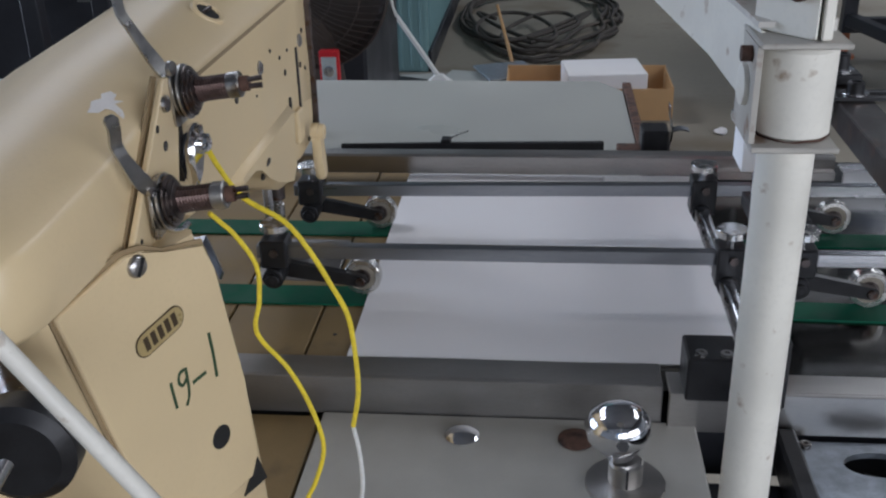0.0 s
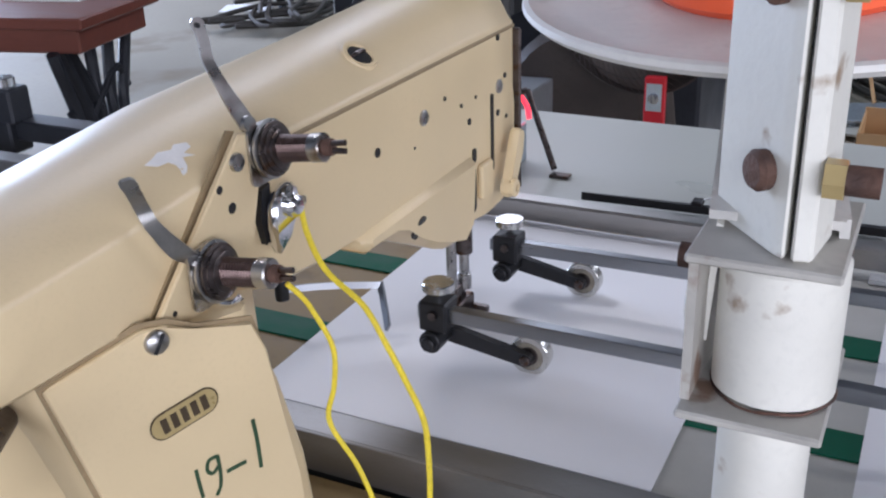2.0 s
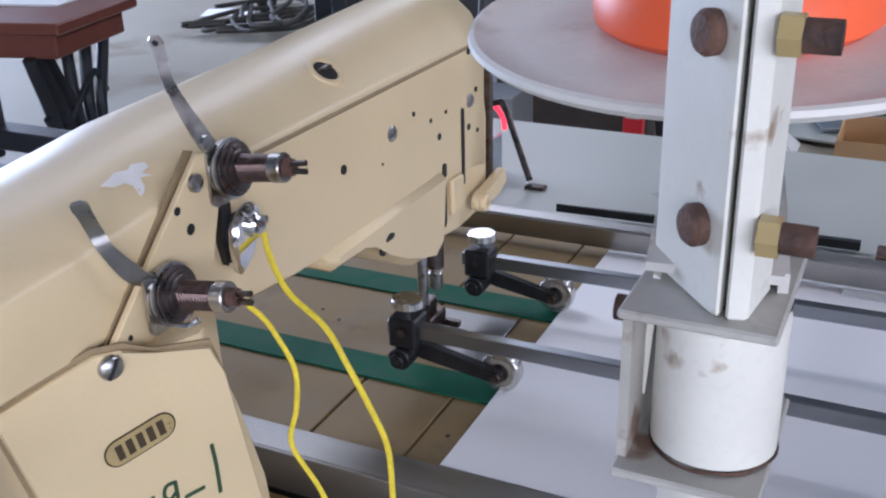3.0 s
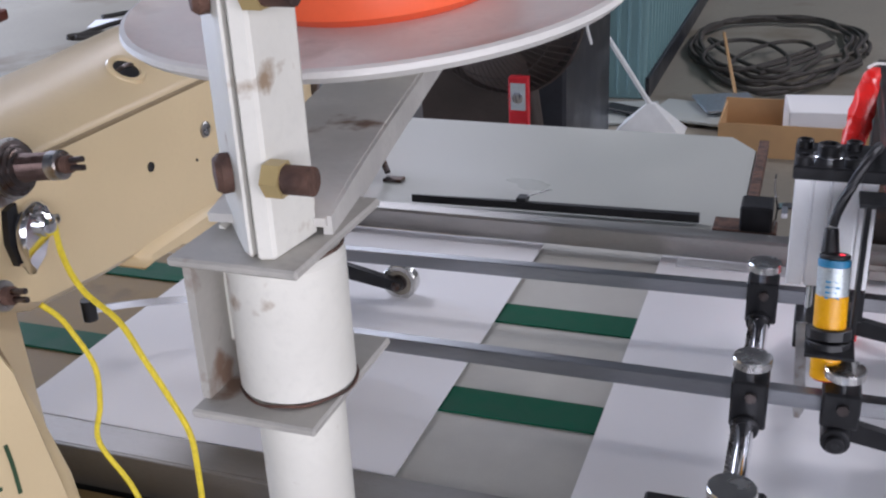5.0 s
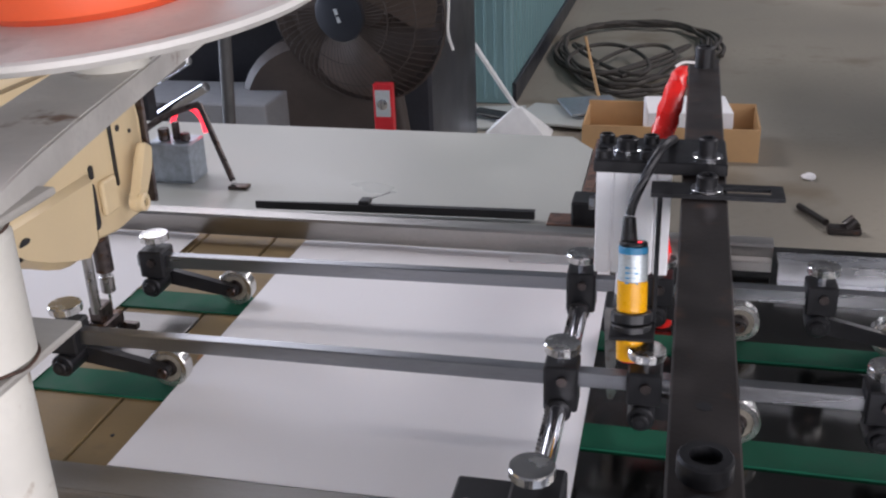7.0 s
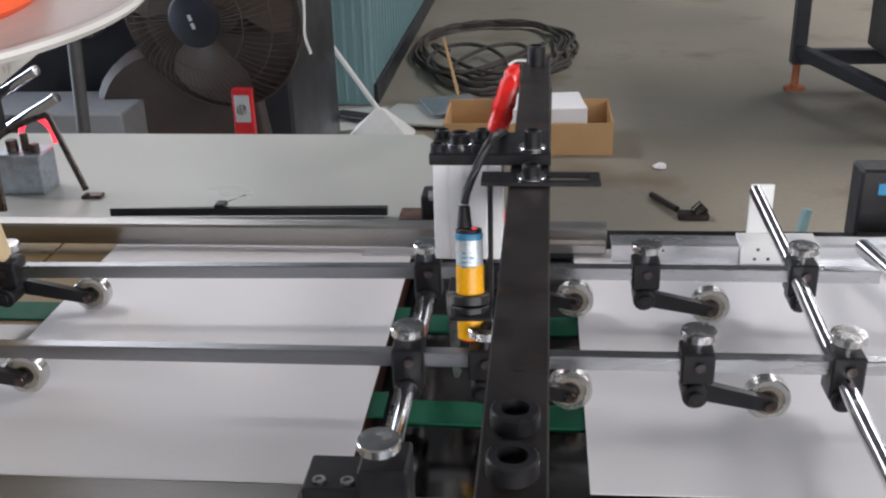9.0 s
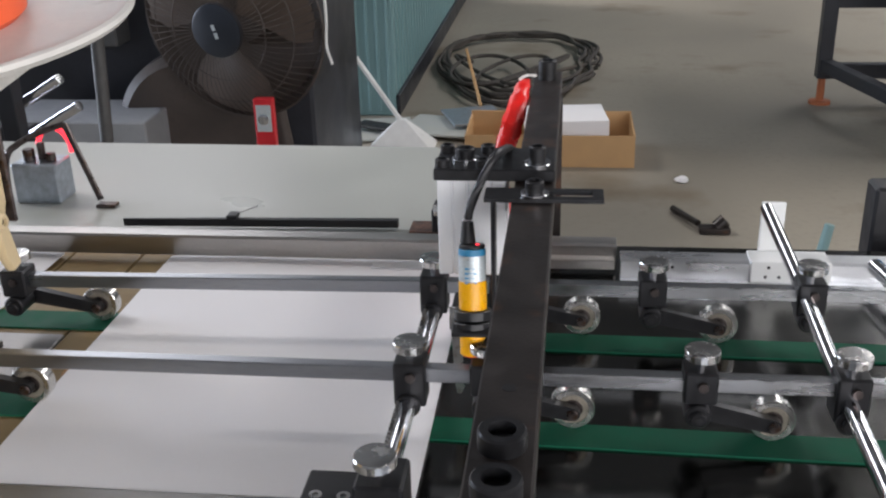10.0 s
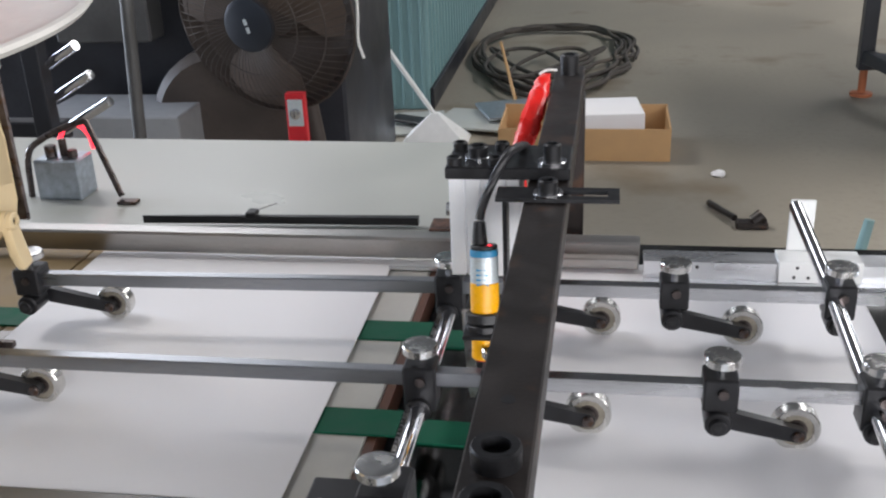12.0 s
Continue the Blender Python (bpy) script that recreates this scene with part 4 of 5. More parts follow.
# flat thread levers
part("thread_lever", ribbon(bm_(), [(-0.1250, 0.4430, 1.0110), (-0.1325, 0.4432, 1.0206), (-0.1405, 0.4410, 1.0360), (-0.1450, 0.4413, 1.0440), (-0.1465, 0.4420, 1.0520), (-0.1490, 0.4416, 1.0605)],
                            [0.0072] * 8 + [0.0066, 0.0060, 0.0056, 0.0052, 0.0050] + [0.0048] * 14 + [0.0052, 0.0056, 0.0052, 0.0030], 0.0016, (0.50, 0.86, 0.1)), STEEL, sm, "bent flat steel thread lever")
part("lever_hole", cyl(bm_(), (-0.1478, 0.4405, 1.0578), (-0.1462, 0.4395, 1.0578), 0.0011, seg=10), BLACK_PLASTIC, sm)
part("thread_lever", ribbon(bm_(), [(-0.1225, 0.3920, 0.9790), (-0.1222, 0.3840, 0.9850), (-0.1245, 0.3745, 0.9990), (-0.1262, 0.3725, 1.0060), (-0.1235, 0.3670, 1.0140), (-0.1224, 0.3629, 1.0210)],
                            [0.0085] * 8 + [0.0080, 0.0074, 0.0068, 0.0064, 0.0060] + [0.0056] * 14 + [0.0060, 0.0062, 0.0056, 0.0032], 0.0016, (0.50, 0.86, 0.1)), STEEL, sm, "bent flat steel thread lever")
for p in ((-0.1240, 0.4352, 1.0205), (-0.1230, 0.3905, 0.9800)):
    part("lever_screw", lathe(bm_(), [(0, 0.0034), (0.002, 0.0032), (0.0026, 0)], p, (1, -0.2, 0.1), 14), STEEL, sm)
part("check_hook", tube(bm_(), [(-0.1210, 0.3960, 0.9620), (-0.1190, 0.3985, 0.9575), (-0.1160, 0.4030, 0.9560), (-0.1130, 0.4055, 0.9585)], 0.0014, 8, 5), CHROME, sm)
# chrome thread guide with teardrop shape
b = bm_()
prism(b, [(0, -0.021), (0.0045, -0.013), (0.0088, -0.004), (0.0090, 0.004), (0.0065, 0.010), (0.0015, 0.0125), (-0.0040, 0.010), (-0.0068, 0.004), (-0.0062, -0.004), (-0.0030, -0.013)],
      lambda u, v, w: Vector((-0.1275 + w, 0.4525 + u * 1.25 + v * 0.25, 0.9765 + v * 0.95)), 0.0060, 0.0018)
part("guide_backing", prism(bm_(), [(-0.0085, -0.006), (-0.006, -0.018), (0.0, -0.012), (0.0, 0.012), (-0.006, 0.010)], lambda u, v, w: Vector((-0.1312 + w, 0.4510 + u, 0.9785 + v * 0.9)), 0.0035), BLACK_OXIDE, sm)
part("guide_plate", b, CHROME, sm, "chrome teardrop thread guide", smooth=40)
part("guide_boss", lathe(bm_(), [(0, 0.0055), (0.003, 0.005), (0.004, 0.0035), (0.0042, 0)], (-0.1217, 0.4575, 0.9775), (1, -0.15, 0), 18), CHROME, sm)
part("guide_screw", lathe(bm_(), [(0, 0.0028), (0.002, 0.0026), (0.0026, 0)], (-0.1217, 0.4540, 0.9855), (1, -0.15, 0), 14), STEEL, sm)
part("guide_eye", lathe(bm_(), [(0, 0.0022), (0.004, 0.0022), (0.004, 0.0012), (0, 0.0012)], (-0.1246, 0.4650, 0.9770), (1, 0.1, 0), 14, False), STEEL, sm)
part("bulge_plug", lathe(bm_(), [(0, 0.0075), (0.0015, 0.0075), (0.002, 0.005), (0.002, 0)], (-0.1300, 0.588, 0.9155), (1, 0, -0.35), 18), BLACK_PLASTIC, sm, "black rubber plug")
# needle bar, presser bar and foot
part("needle_bar_bush", cyl(bm_(), (-0.157, 0.704, 0.848), (-0.157, 0.704, 0.892), 0.0062, seg=18), DARK_STEEL, sm)
part("presser_bar", cyl(bm_(), (-0.160, 0.690, 0.822), (-0.160, 0.690, 0.890), 0.0036, seg=14), STEEL, sm)
b = bm_()
box(b, -0.168, -0.152, 0.684, 0.710, 0.8065, 0.8155, 0.0012)
box(b, -0.156, -0.146, 0.686, 0.692, 0.8025, 0.8075, 0.0006), box(b, -0.156, -0.140, 0.704, 0.709, 0.8025, 0.8075, 0.0006), box(b, -0.1655, -0.1560, 0.688, 0.704, 0.814, 0.826, 0.001)
part("presser_foot", b, DARK_STEEL, sm, "dark steel presser foot")
nb = part("needle_bar", cyl(bm_(), (-0.157, 0.704, 0.826), (-0.157, 0.704, 0.9), 0.0036, seg=14), STEEL, sm, "steel needle bar with clamp", at=(-0.157, 0.704, 0.85))
part("needle_clamp", cyl(bm_(), (-0.157, 0.704, 0.826), (-0.157, 0.704, 0.838), 0.0050, seg=14, bev=0.0006), STEEL, nb)
part("needle", cyl(bm_(), (-0.157, 0.704, 0.812), (-0.157, 0.704, 0.827), 0.0009, 0.0011, seg=8), CHROME, nb)
# tilting beige lever on the head
LP = Vector((-0.1255, 0.7030, 0.9015))
b = bm_()
o = [(0.0062 * math.cos(radians(a)), 0.0070 * math.sin(radians(a))) for a in range(150, 391, 20)]
o += [(0.0060, 0.0040), (0.0072, 0.0250), (0.0066, 0.0370), (0.0040, 0.0395), (-0.0040, 0.0395), (-0.0062, 0.0370), (-0.0048, 0.0240), (-0.0052, 0.0050)]
prism(b, o, lambda u, v, w: LP + Vector((w, u, v)), 0.0070, 0.0016)
lever = part("foot_lever", b, ENAMEL, sm, "beige hand lever on the head", at=LP, smooth=40)
part("lever_hub", lathe(bm_(), [(0, 0.0062), (0.0088, 0.0060), (0.0096, 0.0050), (0.0096, 0.0028), (0.0070, 0.0026), (0.0070, 0)], LP, (1, 0, 0), 20), ENAMEL, lever)
part("lever_socket", cyl(bm_(), LP + Vector((0.0068, 0, 0)), LP + Vector((0.0074, 0, 0)), 0.0026, seg=14), BLACK_PLASTIC, lever)
# hand wheel end
part("hand_wheel", lathe(bm_(), [(0, 0.006), (0.0, 0.014), (0.003, 0.018), (0.012, 0.018), (0.015, 0.014), (0.015, 0.006)], (-0.120, 0.262, 0.946), (0.1, -1, 0), 32), BLACK_OXIDE, sm, "black hand wheel")
part("hand_wheel_hub", cyl(bm_(), (-0.121, 0.262, 0.946), (-0.165, 0.325, 0.935), 0.006, seg=20), DARK_STEEL, sm)
bt = thing("belt_guard_tube", "thin cream painted tube across the hand wheel", "tube", (0.06, 0.2, 0.778))
part("tube", cyl(bm_(), (-0.1180, 0.200, 1.0662), (0.0756, 0.2000, 0.7785), 0.0025, seg=14), WHITE_PAINT, bt)
rd = thing("release_rod", "bright steel release rod beside the hand wheel", "rod", (-0.10, 0.22, 0.9))
part("rod", cyl(bm_(), (-0.107, 0.225, 0.9620), (-0.1150, 0.12, 0.930), 0.0020, seg=12), STEEL, rd)

# yellow cords
yc = thing("yellow_cord", "slack yellow cord running down from the thread guide", "cord", (-0.05, 0.43, 0.80), "yellow cords")
part("cord", tube(bm_(), [(-0.1245, 0.4670, 0.9768), (-0.1138, 0.4560, 0.9651), (-0.1016, 0.4503, 0.9520), (-0.0810, 0.4450, 0.9420), (-0.0685, 0.4410, 0.9280), (-0.0600, 0.4420, 0.9101), (-0.0528, 0.4420, 0.8940), (-0.0500, 0.4400, 0.8790), (-0.0484, 0.4360, 0.8524), (-0.0518, 0.4330, 0.8318)], 0.00135, 8, 8), THREAD, yc)
part("white_end", tube(bm_(), [(-0.0518, 0.4330, 0.8318), (-0.0489, 0.4300, 0.8181), (-0.0476, 0.4270, 0.8023), (-0.0484, 0.4250, 0.7920), (-0.0504, 0.4200, 0.7785)], 0.0012, 8, 6), WHITE_CORD, yc, "white cord end")
yc2 = thing("yellow_cord", "slack yellow cord hanging from the lower tension", "cord", (-0.09, 0.43, 0.80), "yellow cords")
part("cord", tube(bm_(), [(-0.1160, 0.4400, 0.9480), (-0.1120, 0.4440, 0.9410), (-0.1053, 0.4431, 0.9345), (-0.0967, 0.4428, 0.9190), (-0.0965, 0.4410, 0.9010), (-0.0987, 0.4380, 0.8831), (-0.0840, 0.4360, 0.8641), (-0.0733, 0.4330, 0.8432), (-0.0676, 0.4300, 0.8209), (-0.0724, 0.4270, 0.8011), (-0.0774, 0.4250, 0.7906), (-0.0814, 0.4180, 0.7785)], 0.00125, 8, 8), THREAD, yc2)

# swinging guide hook
GH = Vector((-0.240, 0.650, 0.83))
hook = thing("guide_hook", "bent grey steel guide finger over the sheets", "guide", GH)
part("finger", ribbon(bm_(), [(-0.262, 0.630, 0.8320), (-0.240, 0.648, 0.8310), (-0.2080, 0.6650, 0.8300), (-0.2040, 0.6660, 0.8290), (-0.1960, 0.6560, 0.8200), (-0.1870, 0.6440, 0.8110)], 0.0055, 0.0025, (0.3, 0.5, 0.8), 3), BAR_STEEL, hook)
part("pivot", cyl(bm_(), (-0.262, 0.630, 0.825), (-0.262, 0.630, 0.840), 0.005, seg=14), BLACK_OXIDE, hook)

# ---- thread stand ----
st = thing("thread_stand", "white painted thread stand with rusty clamp bolts", "thread stand", (0.1077, 0.2648, 0))
PX, PY = 0.1020, 0.2720
STAND = Matrix.Translation((0.1077, 0.2648, 1.0475)) @ Matrix.Scale(0.93, 4) @ Matrix.Translation((-PX, -PY, -1.037))
FLOOR = 1.037 - 1.0475 / 0.93


def stand_part(name, bm, *rest, **more):
    """A part of the stand, drawn about its pole, then shifted and scaled to fit the camera's view."""
    bmesh.ops.transform(bm, verts=bm.verts, matrix=STAND)
    return part(name, bm, *rest, **more)


stand_part("pole", cyl(bm_(), (PX, PY, FLOOR), (PX, PY, 1.066), 0.0080, seg=28), WHITE_PAINT, st)
stand_part("upper_pole", cyl(bm_(), (PX, PY + 0.001, 1.066), (PX, PY + 0.001, 1.30), 0.0056, seg=24), WHITE_PAINT, st)
stand_part("foot_plate", cyl(bm_(), (PX, PY, FLOOR), (PX, PY, FLOOR + 0.008), 0.06, seg=28, bev=0.001), WHITE_PAINT, st)
b = bm_()
box(b, 0.0890, 0.1125, 0.2570, 0.2900, 1.0370, 1.0386, 0.0004), box(b, 0.0890, 0.1125, 0.2570, 0.2900, 1.0655, 1.0671, 0.0004), box(b, 0.0890, 0.0906, 0.2610, 0.2860, 1.0386, 1.0655)
stand_part("collar_bracket", b, WORN_PAINT, st, "folded white steel collar bracket")
stand_part("sleeve", lathe(bm_(), [(0, 0.0088), (0.001, 0.0103), (0.0245, 0.0103), (0.0255, 0.0095), (0.0269, 0.0085)], (PX + 0.0005, PY - 0.0005, 1.0386), (0, 0, 1), 32), WHITE_PAINT, st, "white sleeve with worn rim")
for z, r in ((1.0389, 0.0103), (1.0650, 0.0098)):
    ring = [(PX + 0.0005 + (r + 0.0002 * math.sin(3 * a)) * math.cos(a), PY - 0.0005 + r * math.sin(a), z + 0.00035 * math.sin(2 * a + z * 900) * math.cos(5 * a)) for a in [2 * math.pi * i / 40 for i in range(41)]]
    stand_part("grime_ring", tube(bm_(), ring, 0.0003, 5, 1), RUST, st, "dark grime in the sleeve's seam")
stand_part("set_screw", lathe(bm_(), [(0, 0.006), (0.0014, 0.0058), (0.002, 0.004), (0.002, 0)], (0.0890, 0.273, 1.0520), (-1, 0, 0), 18), WHITE_PAINT, st)
b = bm_()
ribs = [[(0.1012, 0.2612), (0.1034, 0.2594), (0.1038, 0.2640), (0.1005, 0.2670), (0.0925, 0.2768), (0.0898, 0.2752)], [(0.1044, 0.2592), (0.1075, 0.2600), (0.1090, 0.2720), (0.1062, 0.2655), (0.1048, 0.2645)]]
for o in ribs:
    loft(b, [[(x, y, z) for x, y in o] for z in (1.0672, 1.30)])
bmesh.ops.bevel(b, geom=list(b.edges), offset=0.0005, segments=1, affect="EDGES")
stand_part("clamp_strip", b, WHITE_PAINT, st, "folded white clamp strips with a slot")
stand_part("slot_shadow_strip", box(bm_(), 0.1030, 0.1050, 0.2635, 0.2650, 1.068, 1.30), BLACK_PLASTIC, st)
for z in (1.0800, 1.1080, 1.1360):
    stand_part("bolt_head", lathe(bm_(), [(0, 0.0032), (0.0016, 0.0033), (0.0025, 0.0026), (0.0028, 0)], (0.0990, 0.2637, z), (-0.77, -0.64, 0), 18), RUST, st, "rusty round bolt head")
    stand_part("nut", cyl(bm_(), (0.1078, 0.2600, z + 0.001), (0.1108, 0.2600, z + 0.001), 0.0030, seg=6), BADGE, st, "brassy hexagon nut")
    stand_part("bolt_end", cyl(bm_(), (0.1108, 0.2600, z + 0.001), (0.1155, 0.2600, z + 0.001), 0.0023, seg=14), RUST, st, "rusty bolt end")
stand_part("side_bolt", cyl(bm_(), (0.0860, 0.268, 1.0620), (0.0895, 0.268, 1.0620), 0.0022, seg=14), RUST, st, "rusty threaded bolt")
b = bm_()
ribbon(b, [(0.1005, 0.270, 1.0695), (0.0940, 0.308, 1.0722), (0.0745, 0.415, 1.0735)], 0.0210, 0.0016, (1, 0.11, 0), 4)
ribbon(b, [(0.1108, 0.272, 1.0675), (0.1043, 0.310, 1.0698), (0.0848, 0.417, 1.0708)], 0.0058, 0.0016, (0, 0, 1), 4)
stand_part("side_web", loft(bm_(), [[(x, y, z), (x - 0.0012, y, z - d), (x - 0.0002, y, z - d - 0.0002), (x + 0.0012, y, z - 0.0006)] for x, y, z, d in ((0.0912, 0.2700, 1.0678, 0.022), (0.0850, 0.308, 1.0716, 0.0200), (0.0700, 0.400, 1.0728, 0.0160))]), WHITE_PAINT, st, "white folded side web of the arm", smooth=0)
stand_part("tray_arm", b, DIRTY_PAINT, st, "flat white tray arm with folded edge")
DN = Vector((-0.0226, -0.109, 1)).normalized()
DC = Vector((0.0865, 0.3562, 1.0905))
stand_part("tray_hub", cyl(bm_(), DC - DN * 0.0175, DC, 0.0095, seg=28, bev=0.0006), WHITE_PAINT, st)
stand_part("tray", lathe(bm_(), [(0.0010, 0.0), (0.0008, 0.050), (0.0015, 0.0585), (0.0030, 0.0600), (0.0042, 0.0597), (0.0046, 0.0585), (0.0034, 0.0555), (0.0030, 0.050), (0.0030, 0.0)], DC - DN * 0.001, DN, 72), TRAY, st, "round greyed white plastic tray")
cn = thing("thread_cone", "bright orange plastic thread cone on the tray", "cone", STAND @ (DC + DN * 0.0021))
stand_part("cone", lathe(bm_(), [(0, 0.029), (0.002, 0.0315), (0.006, 0.0318), (0.010, 0.0305), (0.030, 0.0215), (0.060, 0.012), (0.085, 0.008), (0.085, 0)], DC + DN * 0.0021, DN, 56), CONE, cn)

# ---- rear table and what lies on it ----
rtb = thing("rear_table", "grey laminated table top with a chamfered corner", "table", (-0.2, 1.1, 0))
prism_o = [(-0.75, 0.940), (0.130, 0.940), (0.139, 1.00), (0.139, 1.195), (0.112, 1.238), (-0.75, 1.250)]
b = bm_()
prism(b, prism_o, lambda u, v, w: Vector((u, v, 0.770 + w)), 0.020, 0.0008)
part("table_top", b, LAMINATE, rtb)
part("rust_edge", box(bm_(), 0.1400, 0.1500, 0.985, 1.225, 0.778, 0.7925, 0.0008), RUST, rtb, "rusty iron edge bar")
part("rust_bracket", box(bm_(), 0.118, 0.170, 0.955, 0.984, 0.7905, 0.7975, 0.001), RUST, rtb, "rusty iron corner bracket")
part("front_strip", box(bm_(), -0.75, 0.116, 0.942, 0.960, 0.7902, 0.7925, 0.0005), STEEL, rtb, "dull steel front strip")
sbk = thing("stop_block", "black stop block with a bent steel clip on the bracket", "block", (0.153, 0.966, 0.7975))
part("block", box(bm_(), 0.140, 0.166, 0.952, 0.982, 0.7976, 0.8200, 0.0015), BLACK_OXIDE, sbk)
part("steel_clip", ribbon(bm_(), [(0.1670, 0.962, 0.7990), (0.1690, 0.962, 0.8190), (0.1660, 0.962, 0.8350), (0.1655, 0.962, 0.8450)], 0.012, 0.0012, (0, 1, 0), 5), CHROME, sbk, "bright bent steel clip")
part("clip_tongue", ribbon(bm_(), [(0.1690, 0.962, 0.8190), (0.1780, 0.962, 0.8205), (0.1850, 0.962, 0.8190)], 0.012, 0.0012, (0, 1, 0), 4), CHROME, sbk)
for x in (-0.70, 0.08):
    for y in (0.98, 1.22):
        part("leg", box(bm_(), x - 0.02, x + 0.02, y - 0.02, y + 0.02, 0, 0.770, 0.002), MACHINE_DARK, rtb)
br = thing("black_rod", "thin flat black rod lying on the table", "rod", (0, 0.98, 0.79))
part("rod", loft(bm_(), [[(x, y + s * w_, z) for s, z in ((-1, 0.7926), (1, 0.7926), (1, 0.8000), (-1, 0.8000))] for x, y, w_ in ((-0.16, 0.969, 0.0008), (-0.06, 0.974, 0.0025), (0.105, 0.979, 0.0035))]), BLACK_PLASTIC, br)
part("slider", box(bm_(), -0.058, -0.048, 0.968, 0.981, 0.8001, 0.8050, 0.001), BLACK_PLASTIC, br)
part("pin", cyl(bm_(), (-0.051, 0.975, 0.804), (-0.031, 0.985, 0.809), 0.0006, seg=6), STEEL, br)
un = thing("valve_block", "galvanised steel valve block with fittings", "valve", (-0.278, 1.045, 0.79))
part("block", box(bm_(), -0.302, -0.254, 1.031, 1.066, 0.79, 0.832, 0.0015), GALVANISED, un)
for x, y, h, r in ((-0.288, 1.046, 0.012, 0.006), (-0.276, 1.05, 0.018, 0.004), (-0.264, 1.045, 0.008, 0.005)):
    part("fitting", cyl(bm_(), (x, y, 0.832), (x, y, 0.832 + h), r, seg=12, bev=0.0006), DARK_STEEL, un)
part("red_lamp_ring", tube(bm_(), [(-0.290, 1.07, 0.842), (-0.283, 1.072, 0.855), (-0.268, 1.073, 0.858), (-0.256, 1.07, 0.848), (-0.252, 1.068, 0.834)], 0.0026, 8, 6), RED_GLOW, un, "glowing red light loop")
pr = thing("prop_leg", "dark slanted prop with a flat foot on the table", "prop", (-0.206, 1.03, 0.79))
part("strut", cyl(bm_(), (-0.249, 1.055, 0.868), (-0.209, 1.028, 0.797), 0.0032, seg=12), DARK_STEEL, pr)
part("foot", box(bm_(), -0.212, -0.192, 1.020, 1.032, 0.7902, 0.7935, 0.0006), DARK_STEEL, pr)
part("toggle", tube(bm_(), [(-0.249, 1.055, 0.868), (-0.270, 1.05, 0.862), (-0.296, 1.045, 0.850), (-0.31, 1.04, 0.835), (-0.315, 1.04, 0.7905)], 0.0034, 8, 6), DARK_STEEL, pr)
bx = thing("control_box", "small black control box with a blue label", "box", (0.54, 0.955, 0.780))
part("case", box(bm_(), 0.519, 0.558, 0.942, 0.972, 0.7802, 0.850, 0.0025), BLACK_PLASTIC, bx)
part("label", box(bm_(), 0.534, 0.550, 0.9412, 0.9421, 0.828, 0.838), BLUE, bx, "blue label")

# ---- far things on the shed floor ----
fan = thing("floor_fan", "dusty dark pedestal fan with a round wire cage", "fan", (-0.55, 2.95, 0))
FC, FA = Vector((-0.630, 2.76, 0.660)), Vector((-0.24, -0.96, -0.12)).normalized()
q = FA.to_track_quat("Z", "Y")
FM = Matrix.Translation(FC) @ q.to_matrix().to_4x4()
part("motor", lathe(bm_(), [(-0.20, 0.03), (-0.19, 0.07), (-0.08, 0.09), (-0.04, 0.07)], FC, FA, 24), FAN_GREY, fan)
part("rear_shell", lathe(bm_(), [(-0.080, 0.065), (-0.075, 0.17), (-0.04, 0.25), (0.0, 0.272), (0.0, 0.266), (-0.037, 0.244), (-0.071, 0.168), (-0.076, 0.065), (-0.080, 0.065)], FC, FA, 40, False), FAN_GREY, fan)
for i in range(72):
    a = 2 * math.pi * i / 72
    pts = [FM @ Vector((r * math.cos(a + tw), r * math.sin(a + tw), d)) for r, d, tw in ((0.066, 0.082, 0), (0.14, 0.073, 0.06), (0.21, 0.048, 0.12), (0.268, 0.0, 0.16))]
    part("cage_wire", tube(bm_(), pts, 0.0013, 4, 2), FAN_GREY, fan)
for r, d in ((0.270, 0.0), (0.21, 0.048), (0.14, 0.073)):
    part("cage_ring", tube(bm_(), [FM @ Vector((r * math.cos(2 * math.pi * i / 40), r * math.sin(2 * math.pi * i / 40), d)) for i in range(41)], 0.004 if r > 0.25 else 0.002, 6, 1), FAN_GREY, fan)
part("hub_badge", lathe(bm_(), [(0.072, 0.074), (0.085, 0.072), (0.090, 0.06), (0.091, 0)], FC, FA, 32), NAVY, fan, "dark navy hub disc")
for dz in (-0.011, 0.011):
    part("badge_bar", box(bm_(), -0.005, 0.005, dz - 0.008, dz + 0.008, 0.0905, 0.092, 0, FM @ Matrix.Rotation(radians(14), 4, "Z")), LABEL, fan)
for k in range(3):
    b = bm_()
    rings = []
    for r, half, twist in ((0.05, 0.35, 0.022), (0.11, 0.62, 0.026), (0.18, 0.72, 0.024), (0.235, 0.60, 0.018), (0.25, 0.35, 0.010)):
        a = [2.1 * k + 0.4 + half * (i / 4 - 1) for i in range(9)]
        up_ = [FM @ Vector((r * math.cos(c), r * math.sin(c), 0.012 + twist * math.sin((i / 4 - 1) * 1.2))) for i, c in enumerate(a)]
        dn_ = [FM @ Vector((r * math.cos(c), r * math.sin(c), 0.009 + twist * math.sin((i / 4 - 1) * 1.2))) for i, c in enumerate(a)]
        rings.append(up_ + dn_[::-1])
    part("blade", loft(b, rings), FAN_BLADE, fan, "dusty brown fan blade")
part("pole", cyl(bm_(), FC - FA * 0.14 + Vector((0, 0, -0.06)), (-0.52, 2.90, 0.03), 0.022, seg=16), FAN_GREY, fan)
part("base", lathe(bm_(), [(0, 0.24), (0.02, 0.24), (0.035, 0.18), (0.05, 0.03), (0.05, 0)], (-0.52, 2.90, 0), (0, 0, 1), 32), FAN_GREY, fan)
